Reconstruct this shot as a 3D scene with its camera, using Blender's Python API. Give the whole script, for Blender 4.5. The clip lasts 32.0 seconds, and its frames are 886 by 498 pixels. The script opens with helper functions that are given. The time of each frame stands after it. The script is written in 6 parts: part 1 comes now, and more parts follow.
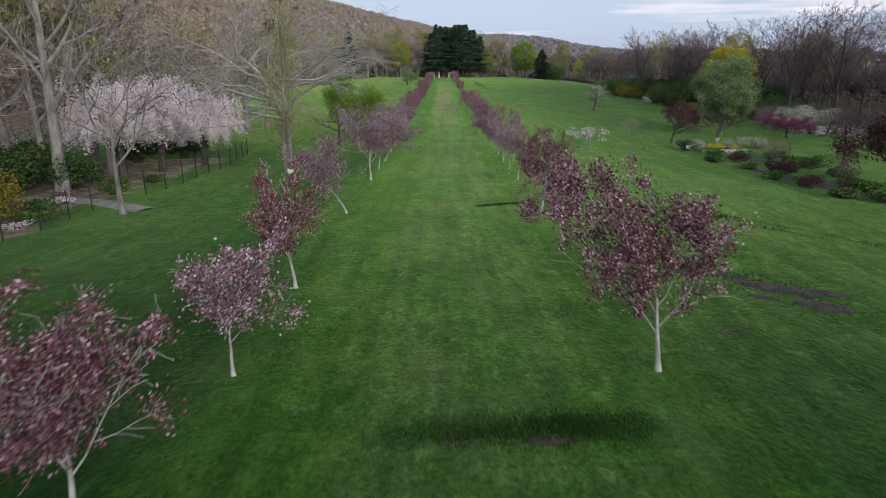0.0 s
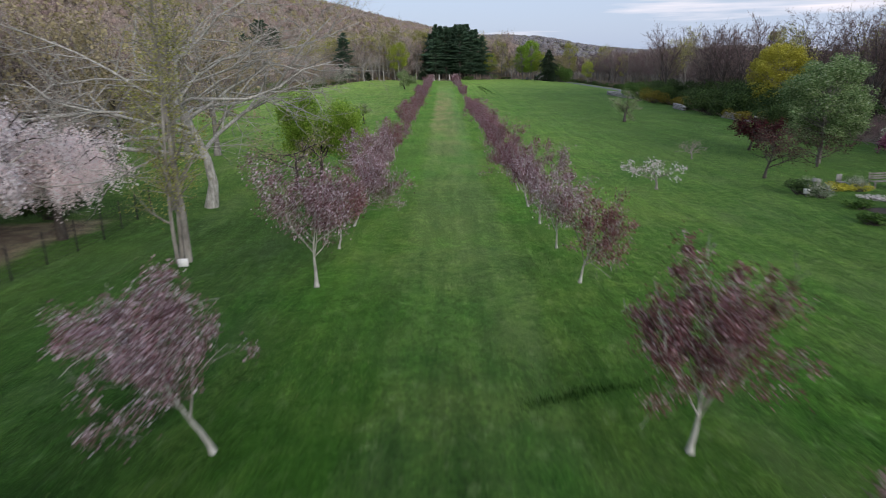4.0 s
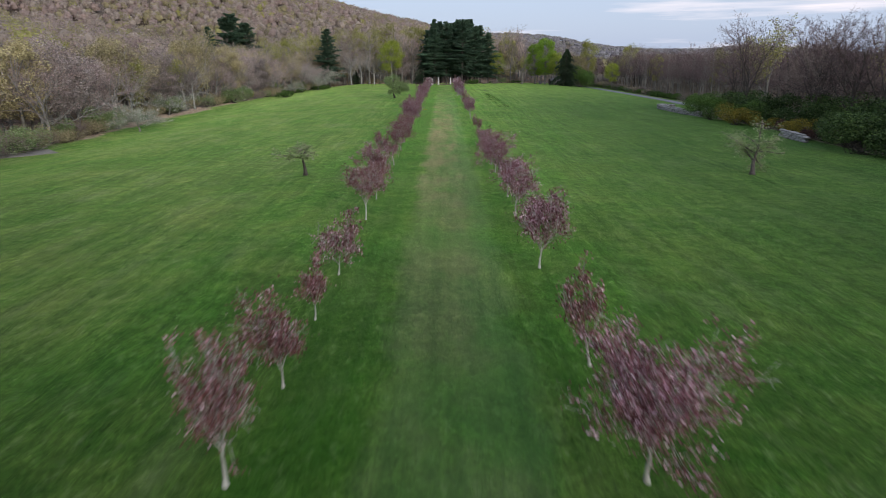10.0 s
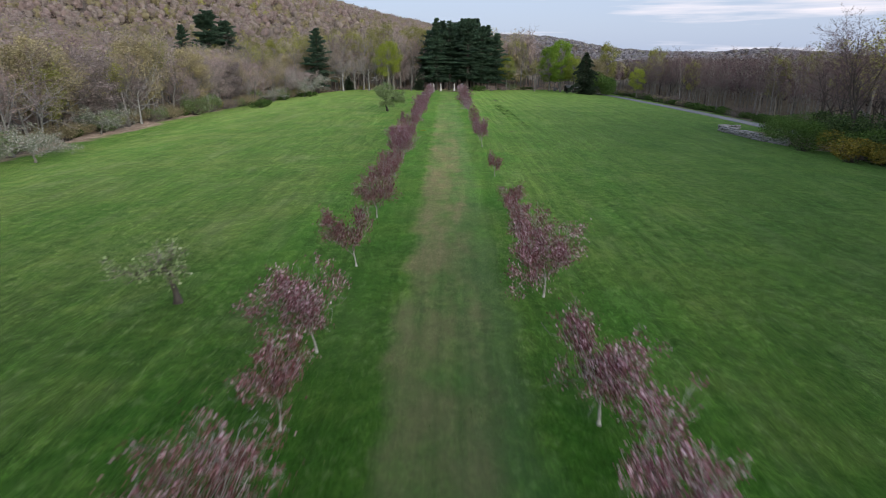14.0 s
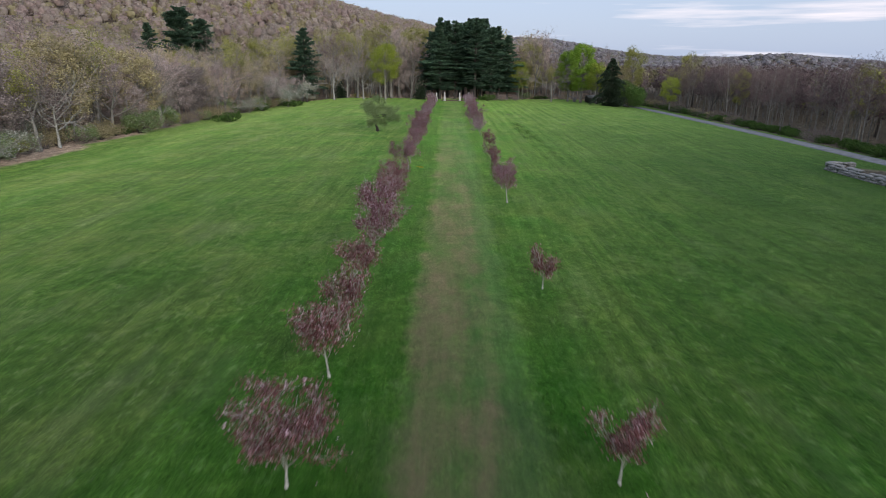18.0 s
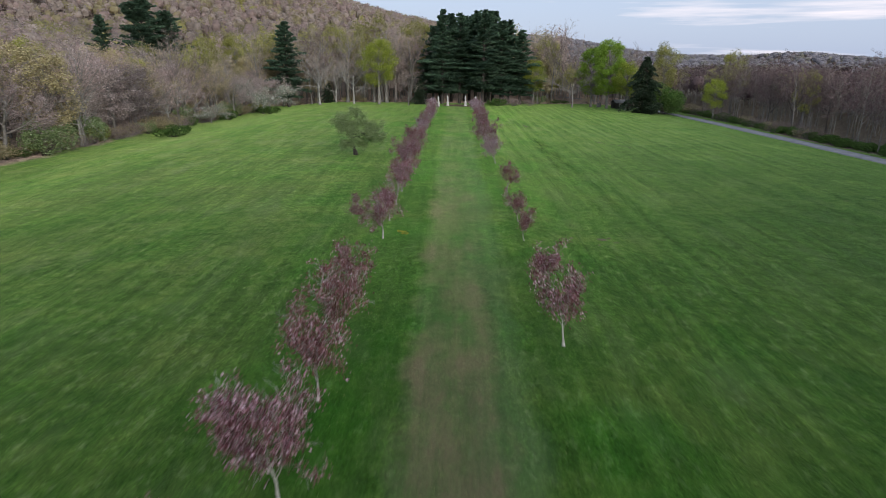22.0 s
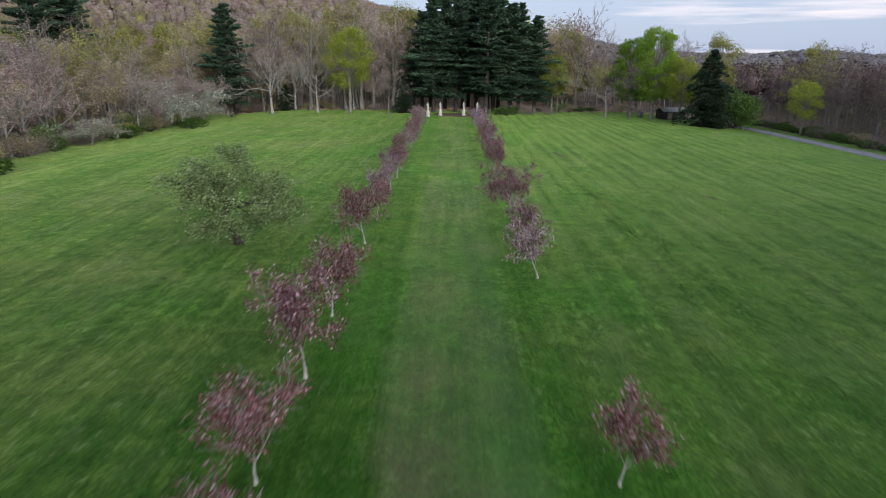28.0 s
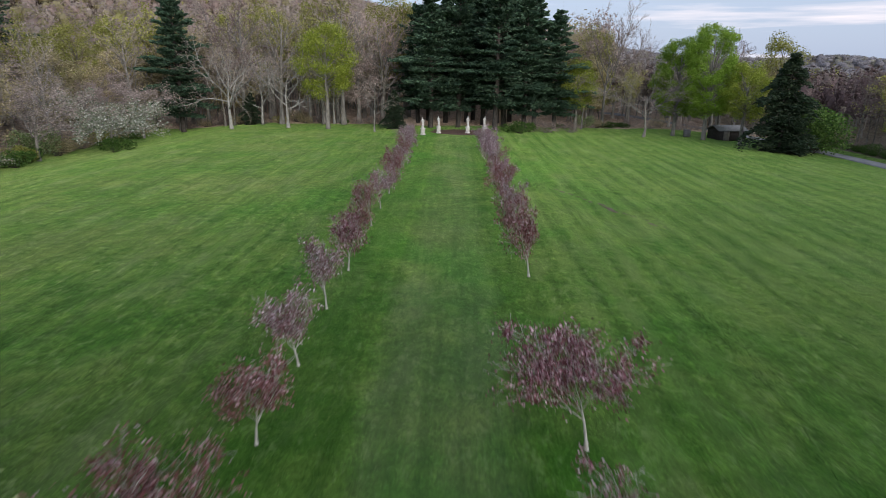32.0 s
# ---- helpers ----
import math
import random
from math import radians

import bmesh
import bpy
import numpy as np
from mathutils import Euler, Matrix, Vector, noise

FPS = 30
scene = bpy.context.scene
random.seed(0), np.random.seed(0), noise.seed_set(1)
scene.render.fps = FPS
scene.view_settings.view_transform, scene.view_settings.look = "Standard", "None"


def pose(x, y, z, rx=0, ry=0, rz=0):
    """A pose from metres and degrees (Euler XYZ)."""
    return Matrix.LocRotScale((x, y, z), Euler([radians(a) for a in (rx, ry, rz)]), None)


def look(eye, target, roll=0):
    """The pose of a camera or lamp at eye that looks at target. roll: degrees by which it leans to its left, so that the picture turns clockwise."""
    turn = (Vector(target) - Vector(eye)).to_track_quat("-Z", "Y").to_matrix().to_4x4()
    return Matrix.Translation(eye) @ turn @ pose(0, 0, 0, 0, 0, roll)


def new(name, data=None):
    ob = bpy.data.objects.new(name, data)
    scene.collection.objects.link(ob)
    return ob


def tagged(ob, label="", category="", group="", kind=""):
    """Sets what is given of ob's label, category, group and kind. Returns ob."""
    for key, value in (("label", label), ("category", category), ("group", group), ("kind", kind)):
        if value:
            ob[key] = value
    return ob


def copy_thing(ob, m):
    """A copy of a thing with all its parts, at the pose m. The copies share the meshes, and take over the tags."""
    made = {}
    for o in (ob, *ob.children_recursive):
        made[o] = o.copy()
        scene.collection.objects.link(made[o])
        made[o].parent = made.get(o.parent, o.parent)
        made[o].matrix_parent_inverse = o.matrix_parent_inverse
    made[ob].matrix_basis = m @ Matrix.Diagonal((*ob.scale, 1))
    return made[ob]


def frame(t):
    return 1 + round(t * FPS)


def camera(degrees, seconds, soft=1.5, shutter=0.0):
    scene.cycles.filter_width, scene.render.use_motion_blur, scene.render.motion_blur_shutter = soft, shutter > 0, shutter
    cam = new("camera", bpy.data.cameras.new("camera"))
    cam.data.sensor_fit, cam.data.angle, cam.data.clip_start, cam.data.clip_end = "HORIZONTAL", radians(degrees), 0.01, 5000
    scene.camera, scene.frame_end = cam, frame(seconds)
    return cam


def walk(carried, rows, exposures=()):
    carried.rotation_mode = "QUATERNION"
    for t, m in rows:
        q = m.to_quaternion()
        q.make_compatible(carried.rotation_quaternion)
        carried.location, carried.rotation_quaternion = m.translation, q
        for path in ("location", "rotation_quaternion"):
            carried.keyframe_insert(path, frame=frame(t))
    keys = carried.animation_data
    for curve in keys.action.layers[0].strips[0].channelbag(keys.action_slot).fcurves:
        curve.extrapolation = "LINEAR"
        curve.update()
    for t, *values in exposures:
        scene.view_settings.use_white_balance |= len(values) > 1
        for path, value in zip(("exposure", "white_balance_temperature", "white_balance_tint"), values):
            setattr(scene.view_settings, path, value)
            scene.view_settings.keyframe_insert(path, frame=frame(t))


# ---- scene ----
cam = camera(71.8, 32.0, soft=0.9, shutter=0.9)
METRES, EYE, TILT, LEAN, TURN = 190.0, 5.8, -17.3, 0.0, 0.0
ROWS = [
    (0.0, 0.0, 0.0, 0.0, 0.0, 0.0, -0.0),
    (0.5, -0.0001, 0.0057, 0.0017, 0.05, 0.02, 0.1),
    (1.0, -0.0002, 0.0133, 0.0042, 0.09, 0.04, 0.2),
    (1.5, -0.0003, 0.0226, 0.0074, 0.12, 0.06, 0.27),
    (2.0, -0.0003, 0.0332, 0.0109, 0.14, 0.05, 0.32),
    (2.5, -0.0004, 0.0451, 0.0146, 0.16, 0.08, 0.38),
    (3.0, -0.0003, 0.0577, 0.0189, 0.17, 0.08, 0.43),
    (3.5, -0.0003, 0.0712, 0.0233, 0.16, 0.1, 0.49),
    (5.5, -0.0001, 0.1284, 0.0417, 0.08, 0.05, 0.39),
    (6.0, -0.0, 0.1432, 0.0466, 0.08, 0.08, 0.41),
    (6.5, 0.0001, 0.1583, 0.0515, 0.1, 0.08, 0.4),
    (7.0, 0.0002, 0.1737, 0.0566, 0.09, 0.06, 0.37),
    (7.5, 0.0004, 0.189, 0.0618, 0.12, 0.04, 0.33),
    (8.0, 0.0005, 0.2047, 0.067, 0.11, 0.04, 0.34),
    (8.5, 0.0008, 0.2204, 0.0722, 0.15, 0.01, 0.37),
    (9.0, 0.0009, 0.2363, 0.0776, 0.13, 0.02, 0.34),
    (9.5, 0.001, 0.2522, 0.0829, 0.15, 0.01, 0.34),
    (10.0, 0.0011, 0.2681, 0.0882, 0.16, -0.01, 0.31),
    (10.5, 0.0012, 0.2837, 0.0937, 0.17, -0.02, 0.27),
    (11.0, 0.0013, 0.2996, 0.0991, 0.19, -0.02, 0.25),
    (11.5, 0.0014, 0.3152, 0.1046, 0.2, -0.01, 0.23),
    (12.0, 0.0013, 0.3308, 0.11, 0.22, 0.03, 0.18),
    (12.5, 0.0013, 0.3466, 0.1155, 0.25, 0.04, 0.1),
    (13.0, 0.0012, 0.3621, 0.1208, 0.27, 0.05, 0.03),
    (13.5, 0.0011, 0.3779, 0.1262, 0.3, 0.06, -0.06),
    (14.0, 0.0011, 0.3939, 0.1316, 0.32, 0.08, -0.12),
    (14.5, 0.0011, 0.4098, 0.137, 0.36, 0.1, -0.19),
    (16.5, -0.0009, 0.472, 0.1594, 0.34, 0.17, -0.5),
    (17.0, -0.001, 0.4874, 0.1645, 0.38, 0.21, -0.57),
    (17.5, -0.001, 0.5031, 0.1696, 0.42, 0.25, -0.63),
    (18.0, -0.001, 0.5187, 0.1746, 0.49, 0.28, -0.63),
    (18.5, -0.0009, 0.5343, 0.1797, 0.54, 0.3, -0.66),
    (19.0, -0.0008, 0.55, 0.1847, 0.58, 0.29, -0.69),
    (19.5, -0.0007, 0.5656, 0.1897, 0.63, 0.3, -0.72),
    (20.0, -0.0005, 0.5813, 0.1947, 0.69, 0.27, -0.71),
    (20.5, -0.0004, 0.5972, 0.1998, 0.76, 0.24, -0.71),
    (21.0, -0.0003, 0.6129, 0.2048, 0.79, 0.22, -0.75),
    (21.5, -0.0001, 0.6287, 0.2097, 0.85, 0.19, -0.76),
    (22.0, -0.0, 0.6447, 0.2145, 0.91, 0.14, -0.77),
    (22.5, -0.0, 0.6607, 0.2193, 0.97, 0.1, -0.8),
    (23.0, 0.0001, 0.6767, 0.2239, 1.06, 0.07, -0.8),
    (23.5, 0.0001, 0.6928, 0.2286, 1.11, 0.05, -0.85),
    (24.0, 0.0001, 0.7086, 0.2334, 1.11, -0.01, -0.85),
    (24.5, 0.0002, 0.7246, 0.2381, 1.05, -0.01, -0.86),
    (25.0, 0.0002, 0.7403, 0.2427, 1.07, -0.05, -0.86),
    (25.5, 0.0003, 0.7561, 0.2473, 0.99, -0.05, -0.85),
    (26.0, 0.0005, 0.7718, 0.2519, 0.79, -0.05, -0.78),
    (26.5, 0.0007, 0.7876, 0.2564, 0.52, -0.03, -0.68),
    (28.5, 0.0018, 0.8508, 0.2745, 0.64, 0.07, -0.73),
    (29.0, 0.0022, 0.8662, 0.2792, 0.68, 0.09, -0.76),
    (29.5, 0.0026, 0.8809, 0.2839, 0.72, 0.15, -0.8),
    (30.0, 0.003, 0.8952, 0.2885, 0.77, 0.18, -0.84),
    (30.5, 0.0034, 0.9093, 0.2931, 0.83, 0.21, -0.88),
    (31.0, 0.0038, 0.9234, 0.2978, 0.88, 0.24, -0.94),
    (31.5, 0.0041, 0.9375, 0.3023, 0.93, 0.28, -1.02),
    (32.0, 0.0044, 0.9515, 0.3068, 0.97, 0.32, -1.12),
]
EXPOSURE = 0.32
walk(cam, [(t, pose(0, 0, EYE, TILT, LEAN, TURN) @ pose(METRES * x, METRES * y, METRES * z, 90 + pitch, roll, yaw)) for t, x, y, z, yaw, pitch, roll in ROWS],
     exposures=[(0.0, EXPOSURE)])

# ---- world and light ----
world = bpy.data.worlds.new("dusk_sky")
scene.world = world
world.use_nodes = True
wn, wl = world.node_tree.nodes, world.node_tree.links
wn.clear()
SUN_EL, SUN_AZ = 24.0, 154.0          # degrees; azimuth clockwise from ahead (+y)
sky = wn.new("ShaderNodeTexSky")
sky.sky_type, sky.sun_disc = "NISHITA", False
sky.sun_elevation, sky.sun_rotation = radians(SUN_EL), radians(SUN_AZ)
sky.air_density, sky.dust_density, sky.ozone_density = 1.0, 2.0, 1.5
w_co = wn.new("ShaderNodeTexCoord")
w_map = wn.new("ShaderNodeMapping")
w_map.inputs["Scale"].default_value = (1.6, 1.6, 26.0)
w_noise = wn.new("ShaderNodeTexNoise")
w_noise.inputs["Scale"].default_value, w_noise.inputs["Detail"].default_value = 1.7, 6.0
w_noise.inputs["Roughness"].default_value = 0.55
w_ramp = wn.new("ShaderNodeValToRGB")
w_ramp.color_ramp.elements[0].position, w_ramp.color_ramp.elements[0].color = 0.52, (0, 0, 0, 1)
w_ramp.color_ramp.elements[1].position, w_ramp.color_ramp.elements[1].color = 0.72, (1, 1, 1, 1)
# thin high cloud: an even grey-blue veil, and brighter streaks in it
w_veil = wn.new("ShaderNodeMixRGB")
w_veil.inputs[0].default_value = 0.72
w_veil.inputs[2].default_value = (4.8, 5.65, 7.7, 1)
w_streak = wn.new("ShaderNodeMixRGB")
w_streak.inputs[2].default_value = (8.6, 8.0, 8.5, 1)
w_bg = wn.new("ShaderNodeBackground")
w_bg.inputs["Strength"].default_value = 0.1
w_out = wn.new("ShaderNodeOutputWorld")
wl.new(w_co.outputs["Generated"], w_map.inputs["Vector"])
wl.new(w_map.outputs["Vector"], w_noise.inputs["Vector"])
wl.new(w_noise.outputs["Fac"], w_ramp.inputs["Fac"])
wl.new(sky.outputs["Color"], w_veil.inputs[1])
wl.new(w_veil.outputs["Color"], w_streak.inputs[1])
wl.new(w_ramp.outputs["Color"], w_streak.inputs[0])
wl.new(w_streak.outputs["Color"], w_bg.inputs["Color"])
wl.new(w_bg.outputs["Background"], w_out.inputs["Surface"])

sun_data = bpy.data.lights.new("sun", "SUN")
sun_data.energy, sun_data.angle, sun_data.color = 1.45, radians(45), (1.0, 0.95, 0.9)
sun = new("sun", sun_data)
sx, sy = math.sin(radians(SUN_AZ)), math.cos(radians(SUN_AZ))
sun.matrix_basis = look((sx * 100, sy * 100, 100 * math.tan(radians(SUN_EL))), (0, 0, 0))

# ---- materials ----


def nodes_of(name):
    m = bpy.data.materials.new(name)
    m.use_nodes = True
    nt = m.node_tree
    return m, nt, nt.nodes["Principled BSDF"]


def ramp(nt, stops, fac):
    r = nt.nodes.new("ShaderNodeValToRGB")
    els = r.color_ramp.elements
    while len(els) < len(stops):
        els.new(0.5)
    for e, (p, c) in zip(els, stops):
        e.position, e.color = p, (*c, 1)
    nt.links.new(fac, r.inputs["Fac"])
    return r.outputs["Color"]


def noise_tex(nt, scale, detail=4.0, rough=0.55, stretch=None, coords="Object"):
    co = nt.nodes.new("ShaderNodeTexCoord")
    n = nt.nodes.new("ShaderNodeTexNoise")
    n.inputs["Scale"].default_value, n.inputs["Detail"].default_value, n.inputs["Roughness"].default_value = scale, detail, rough
    out = co.outputs[coords]
    if stretch:
        mp = nt.nodes.new("ShaderNodeMapping")
        mp.inputs["Scale"].default_value = stretch
        nt.links.new(out, mp.inputs["Vector"])
        out = mp.outputs["Vector"]
    nt.links.new(out, n.inputs["Vector"])
    return n.outputs["Fac"]


def mixc(nt, fac, a, b, mode="MIX"):
    n = nt.nodes.new("ShaderNodeMixRGB")
    n.blend_type = mode
    for sock, v in zip(n.inputs, (fac, a, b)):
        if isinstance(v, (int, float)):
            sock.default_value = v
        elif isinstance(v, tuple):
            sock.default_value = (*v, 1)
        else:
            nt.links.new(v, sock)
    return n.outputs[0]


def math_n(nt, op, a, b=0.0, c=0.0, clamp=False):
    n = nt.nodes.new("ShaderNodeMath")
    n.operation, n.use_clamp = op, clamp
    for sock, v in zip(n.inputs, (a, b, c)):
        if isinstance(v, (int, float)):
            sock.default_value = v
        else:
            nt.links.new(v, sock)
    return n.outputs[0]


def bump(nt, bsdf, height, strength, dist):
    b = nt.nodes.new("ShaderNodeBump")
    b.inputs["Strength"].default_value, b.inputs["Distance"].default_value = strength, dist
    nt.links.new(height, b.inputs["Height"])
    nt.links.new(b.outputs["Normal"], bsdf.inputs["Normal"])


def leaf_mat(name, stops, rough=0.65, patch=3.0, amount=0.35, glow=0.12, vary=0.12):
    """Leaves: a colour for each leaf, and slow drifts of tone over the crown; a little light passes through."""
    m, nt, b = nodes_of(name)
    g = nt.nodes.new("ShaderNodeNewGeometry")
    col = ramp(nt, stops, g.outputs["Random Per Island"])
    drift = ramp(nt, [(0.3, (0.62, 0.62, 0.62)), (0.7, (1.25, 1.25, 1.25))], noise_tex(nt, 1.0 / patch, 2.0))
    col = mixc(nt, amount, col, mixc(nt, 1.0, col, drift, "MULTIPLY"))
    info = nt.nodes.new("ShaderNodeObjectInfo")
    col = mixc(nt, 1.0, col, ramp(nt, [(0.0, (1 - vary, 1 - vary, 1 - vary)), (1.0, (1 + vary, 1 + vary * 0.9, 1 + vary * 0.8))], info.outputs["Random"]), "MULTIPLY")
    nt.links.new(col, b.inputs["Base Color"])
    b.inputs["Roughness"].default_value = rough
    b.inputs["Specular IOR Level"].default_value = 0.12
    tr = nt.nodes.new("ShaderNodeBsdfTranslucent")
    nt.links.new(col, tr.inputs["Color"])
    mx = nt.nodes.new("ShaderNodeMixShader")
    mx.inputs["Fac"].default_value = glow
    nt.links.new(b.outputs["BSDF"], mx.inputs[1])
    nt.links.new(tr.outputs["BSDF"], mx.inputs[2])
    nt.links.new(mx.outputs["Shader"], nt.nodes["Material Output"].inputs["Surface"])
    return m


def bark_mat(name, dark, light, scale=6.0, rough=0.9):
    m, nt, b = nodes_of(name)
    f = noise_tex(nt, scale, 6.0, 0.65, (1, 1, 0.25))
    col = ramp(nt, [(0.32, dark), (0.68, light)], f)
    spots = ramp(nt, [(0.52, (1, 1, 1)), (0.66, (0.62, 0.66, 0.6))], noise_tex(nt, scale * 0.35, 3.0))
    nt.links.new(mixc(nt, 0.7, col, mixc(nt, 1.0, col, spots, "MULTIPLY")), b.inputs["Base Color"])
    b.inputs["Roughness"].default_value = rough
    b.inputs["Specular IOR Level"].default_value = 0.2
    bump(nt, b, f, 0.5, 0.02)
    return m


def plain_mat(name, dark, light, scale=3.0, rough=0.8, metal=0.0, depth=0.01):
    m, nt, b = nodes_of(name)
    f = noise_tex(nt, scale, 6.0, 0.6)
    nt.links.new(ramp(nt, [(0.3, dark), (0.72, light)], f), b.inputs["Base Color"])
    b.inputs["Roughness"].default_value, b.inputs["Metallic"].default_value = rough, metal
    bump(nt, b, f, 0.4, depth)
    return m


M_PLUM = leaf_mat("purple_leaves", [(0.0, (0.0679, 0.0249, 0.0304)), (0.4, (0.156, 0.0597, 0.0698)), (0.68, (0.272, 0.124, 0.147)), (0.86, (0.516, 0.311, 0.379)), (1.0, (0.762, 0.558, 0.646))], 0.75, 0.7, 0.55, 0.18)
M_PLUM_B = leaf_mat("brown_purple_leaves", [(0.0, (0.0751, 0.0297, 0.029)), (0.45, (0.171, 0.0697, 0.0684)), (0.75, (0.299, 0.142, 0.147)), (0.92, (0.516, 0.322, 0.369)), (1.0, (0.679, 0.497, 0.558))], 0.75, 0.7, 0.55, 0.18)
M_PLUM_C = leaf_mat("pink_budding_leaves", [(0.0, (0.0882, 0.045, 0.0475)), (0.38, (0.195, 0.105, 0.112)), (0.65, (0.365, 0.231, 0.258)), (0.85, (0.592, 0.45, 0.514)), (1.0, (0.807, 0.728, 0.793))], 0.75, 0.7, 0.55, 0.18)
M_PALE_BARK = bark_mat("pale_lichened_bark", (0.2, 0.19, 0.165), (0.55, 0.54, 0.49), 9.0)
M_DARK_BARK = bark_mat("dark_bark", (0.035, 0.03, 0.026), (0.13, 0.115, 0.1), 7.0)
M_GREY_BARK = bark_mat("grey_bark", (0.128, 0.117, 0.102), (0.357, 0.336, 0.297), 5.0)
M_TWIG = leaf_mat("bare_twigs", [(0.0, (0.239, 0.196, 0.168)), (0.5, (0.42, 0.349, 0.301)), (1.0, (0.644, 0.56, 0.491))], 0.9, 5.0, 0.4, 0.0, 0.3)
M_TWIG_RED = leaf_mat("reddish_budding_twigs", [(0.0, (0.252, 0.183, 0.168)), (0.5, (0.435, 0.323, 0.295)), (1.0, (0.644, 0.504, 0.476))], 0.9, 5.0, 0.4, 0.0, 0.3)
M_FAR_GREY = leaf_mat("far_grey_woods", [(0.0, (0.374, 0.316, 0.265)), (1.0, (0.491, 0.416, 0.351))], 0.9, 4.0, 0.6, 0.45)
M_FAR_RED = leaf_mat("far_red_woods", [(0.0, (0.374, 0.291, 0.255)), (1.0, (0.477, 0.377, 0.333))], 0.9, 4.0, 0.6, 0.45)
M_FAR_OLIVE = leaf_mat("far_olive_woods", [(0.0, (0.346, 0.305, 0.173)), (1.0, (0.437, 0.386, 0.23))], 0.9, 4.0, 0.6, 0.45)
M_FAR_LIME = leaf_mat("far_lime_woods", [(0.0, (0.369, 0.357, 0.127)), (1.0, (0.484, 0.461, 0.178))], 0.9, 4.0, 0.6, 0.45)
M_WOOD_RED = leaf_mat("dark_reddish_twigs", [(0.0, (0.109, 0.0779, 0.0767)), (1.0, (0.23, 0.166, 0.162))], 0.9, 2.0, 0.7, 0.0, 0.25)
M_WOOD_GREY = leaf_mat("dark_grey_twigs", [(0.0, (0.166, 0.132, 0.118)), (1.0, (0.33, 0.273, 0.245))], 0.9, 2.0, 0.7, 0.0, 0.25)
M_BUD = leaf_mat("yellow_green_buds", [(0.0, (0.16, 0.17, 0.04)), (0.5, (0.31, 0.32, 0.08)), (1.0, (0.5, 0.5, 0.17))], 0.7, 3.0, 0.5, 0.3, 0.22)
M_OLIVE = leaf_mat("olive_brown_buds", [(0.0, (0.198, 0.167, 0.0911)), (0.5, (0.365, 0.319, 0.175)), (1.0, (0.546, 0.47, 0.289))], 0.8, 5.0, 0.4, 0.25)
M_TAN = leaf_mat("tan_budding_twigs", [(0.0, (0.207, 0.177, 0.0915)), (0.5, (0.403, 0.354, 0.189)), (1.0, (0.61, 0.549, 0.317))], 0.85, 1.5, 0.55, 0.25, 0.3)
M_MAUVE = leaf_mat("mauve_budding_twigs", [(0.0, (0.2, 0.165, 0.15)), (0.5, (0.39, 0.325, 0.3)), (1.0, (0.6, 0.52, 0.49))], 0.85, 1.5, 0.55, 0.25, 0.3)
M_GREEN = leaf_mat("fresh_green_leaves", [(0.0, (0.13, 0.23, 0.022)), (0.5, (0.255, 0.42, 0.055)), (1.0, (0.41, 0.56, 0.11))], 0.65, 1.2, 0.4, 0.5)
M_LIME = leaf_mat("yellow_green_leaves", [(0.0, (0.162, 0.216, 0.0243)), (0.5, (0.351, 0.432, 0.0607)), (1.0, (0.567, 0.621, 0.135))], 0.65, 1.0, 0.55, 0.4, 0.15)
M_MIDGREEN = leaf_mat("mid_green_leaves", [(0.0, (0.03, 0.075, 0.014)), (0.5, (0.075, 0.15, 0.03)), (1.0, (0.15, 0.24, 0.06))], 0.6, 1.2, 0.5, 0.2)
M_DEEP = leaf_mat("deep_green_leaves", [(0.0, (0.022, 0.045, 0.013)), (0.5, (0.052, 0.098, 0.028)), (1.0, (0.12, 0.18, 0.06))], 0.55, 1.2, 0.6, 0.15)
M_APPLE = leaf_mat("grey_green_leaves", [(0.0, (0.111, 0.163, 0.0585)), (0.5, (0.234, 0.325, 0.124)), (0.9, (0.39, 0.501, 0.234)), (1.0, (0.585, 0.65, 0.416))], 0.65, 1.2, 0.5, 0.25)
M_SAGE = leaf_mat("sage_green_leaves", [(0.0, (0.075, 0.13, 0.045)), (0.5, (0.165, 0.26, 0.095)), (0.9, (0.31, 0.4, 0.2)), (1.0, (0.44, 0.5, 0.34))], 0.6, 1.5, 0.45, 0.25)
M_YELLOW = leaf_mat("yellow_leaves", [(0.0, (0.23, 0.22, 0.022)), (0.5, (0.48, 0.45, 0.055)), (1.0, (0.7, 0.66, 0.13))], 0.6, 2.0, 0.45, 0.35)
M_WHITE_FL = leaf_mat("pale_pink_blossom", [(0.0, (0.7, 0.56, 0.56)), (0.25, (0.92, 0.82, 0.83)), (1.0, (0.97, 0.94, 0.94))], 0.7, 0.9, 0.25, 0.5)
M_WHITE_SH = leaf_mat("white_blossom", [(0.0, (0.096, 0.132, 0.066)), (0.45, (0.264, 0.312, 0.204)), (0.8, (0.504, 0.516, 0.432)), (1.0, (0.864, 0.864, 0.804))], 0.7, 1.0, 0.55)
M_MAGENTA = leaf_mat("magenta_blossom", [(0.0, (0.1, 0.03, 0.055)), (0.5, (0.22, 0.065, 0.125)), (1.0, (0.36, 0.14, 0.24))], 0.7, 1.0, 0.45)
M_DARKRED = leaf_mat("dark_red_leaves", [(0.0, (0.025, 0.008, 0.01)), (0.5, (0.07, 0.018, 0.02)), (1.0, (0.15, 0.04, 0.04))], 0.6, 1.0, 0.45)
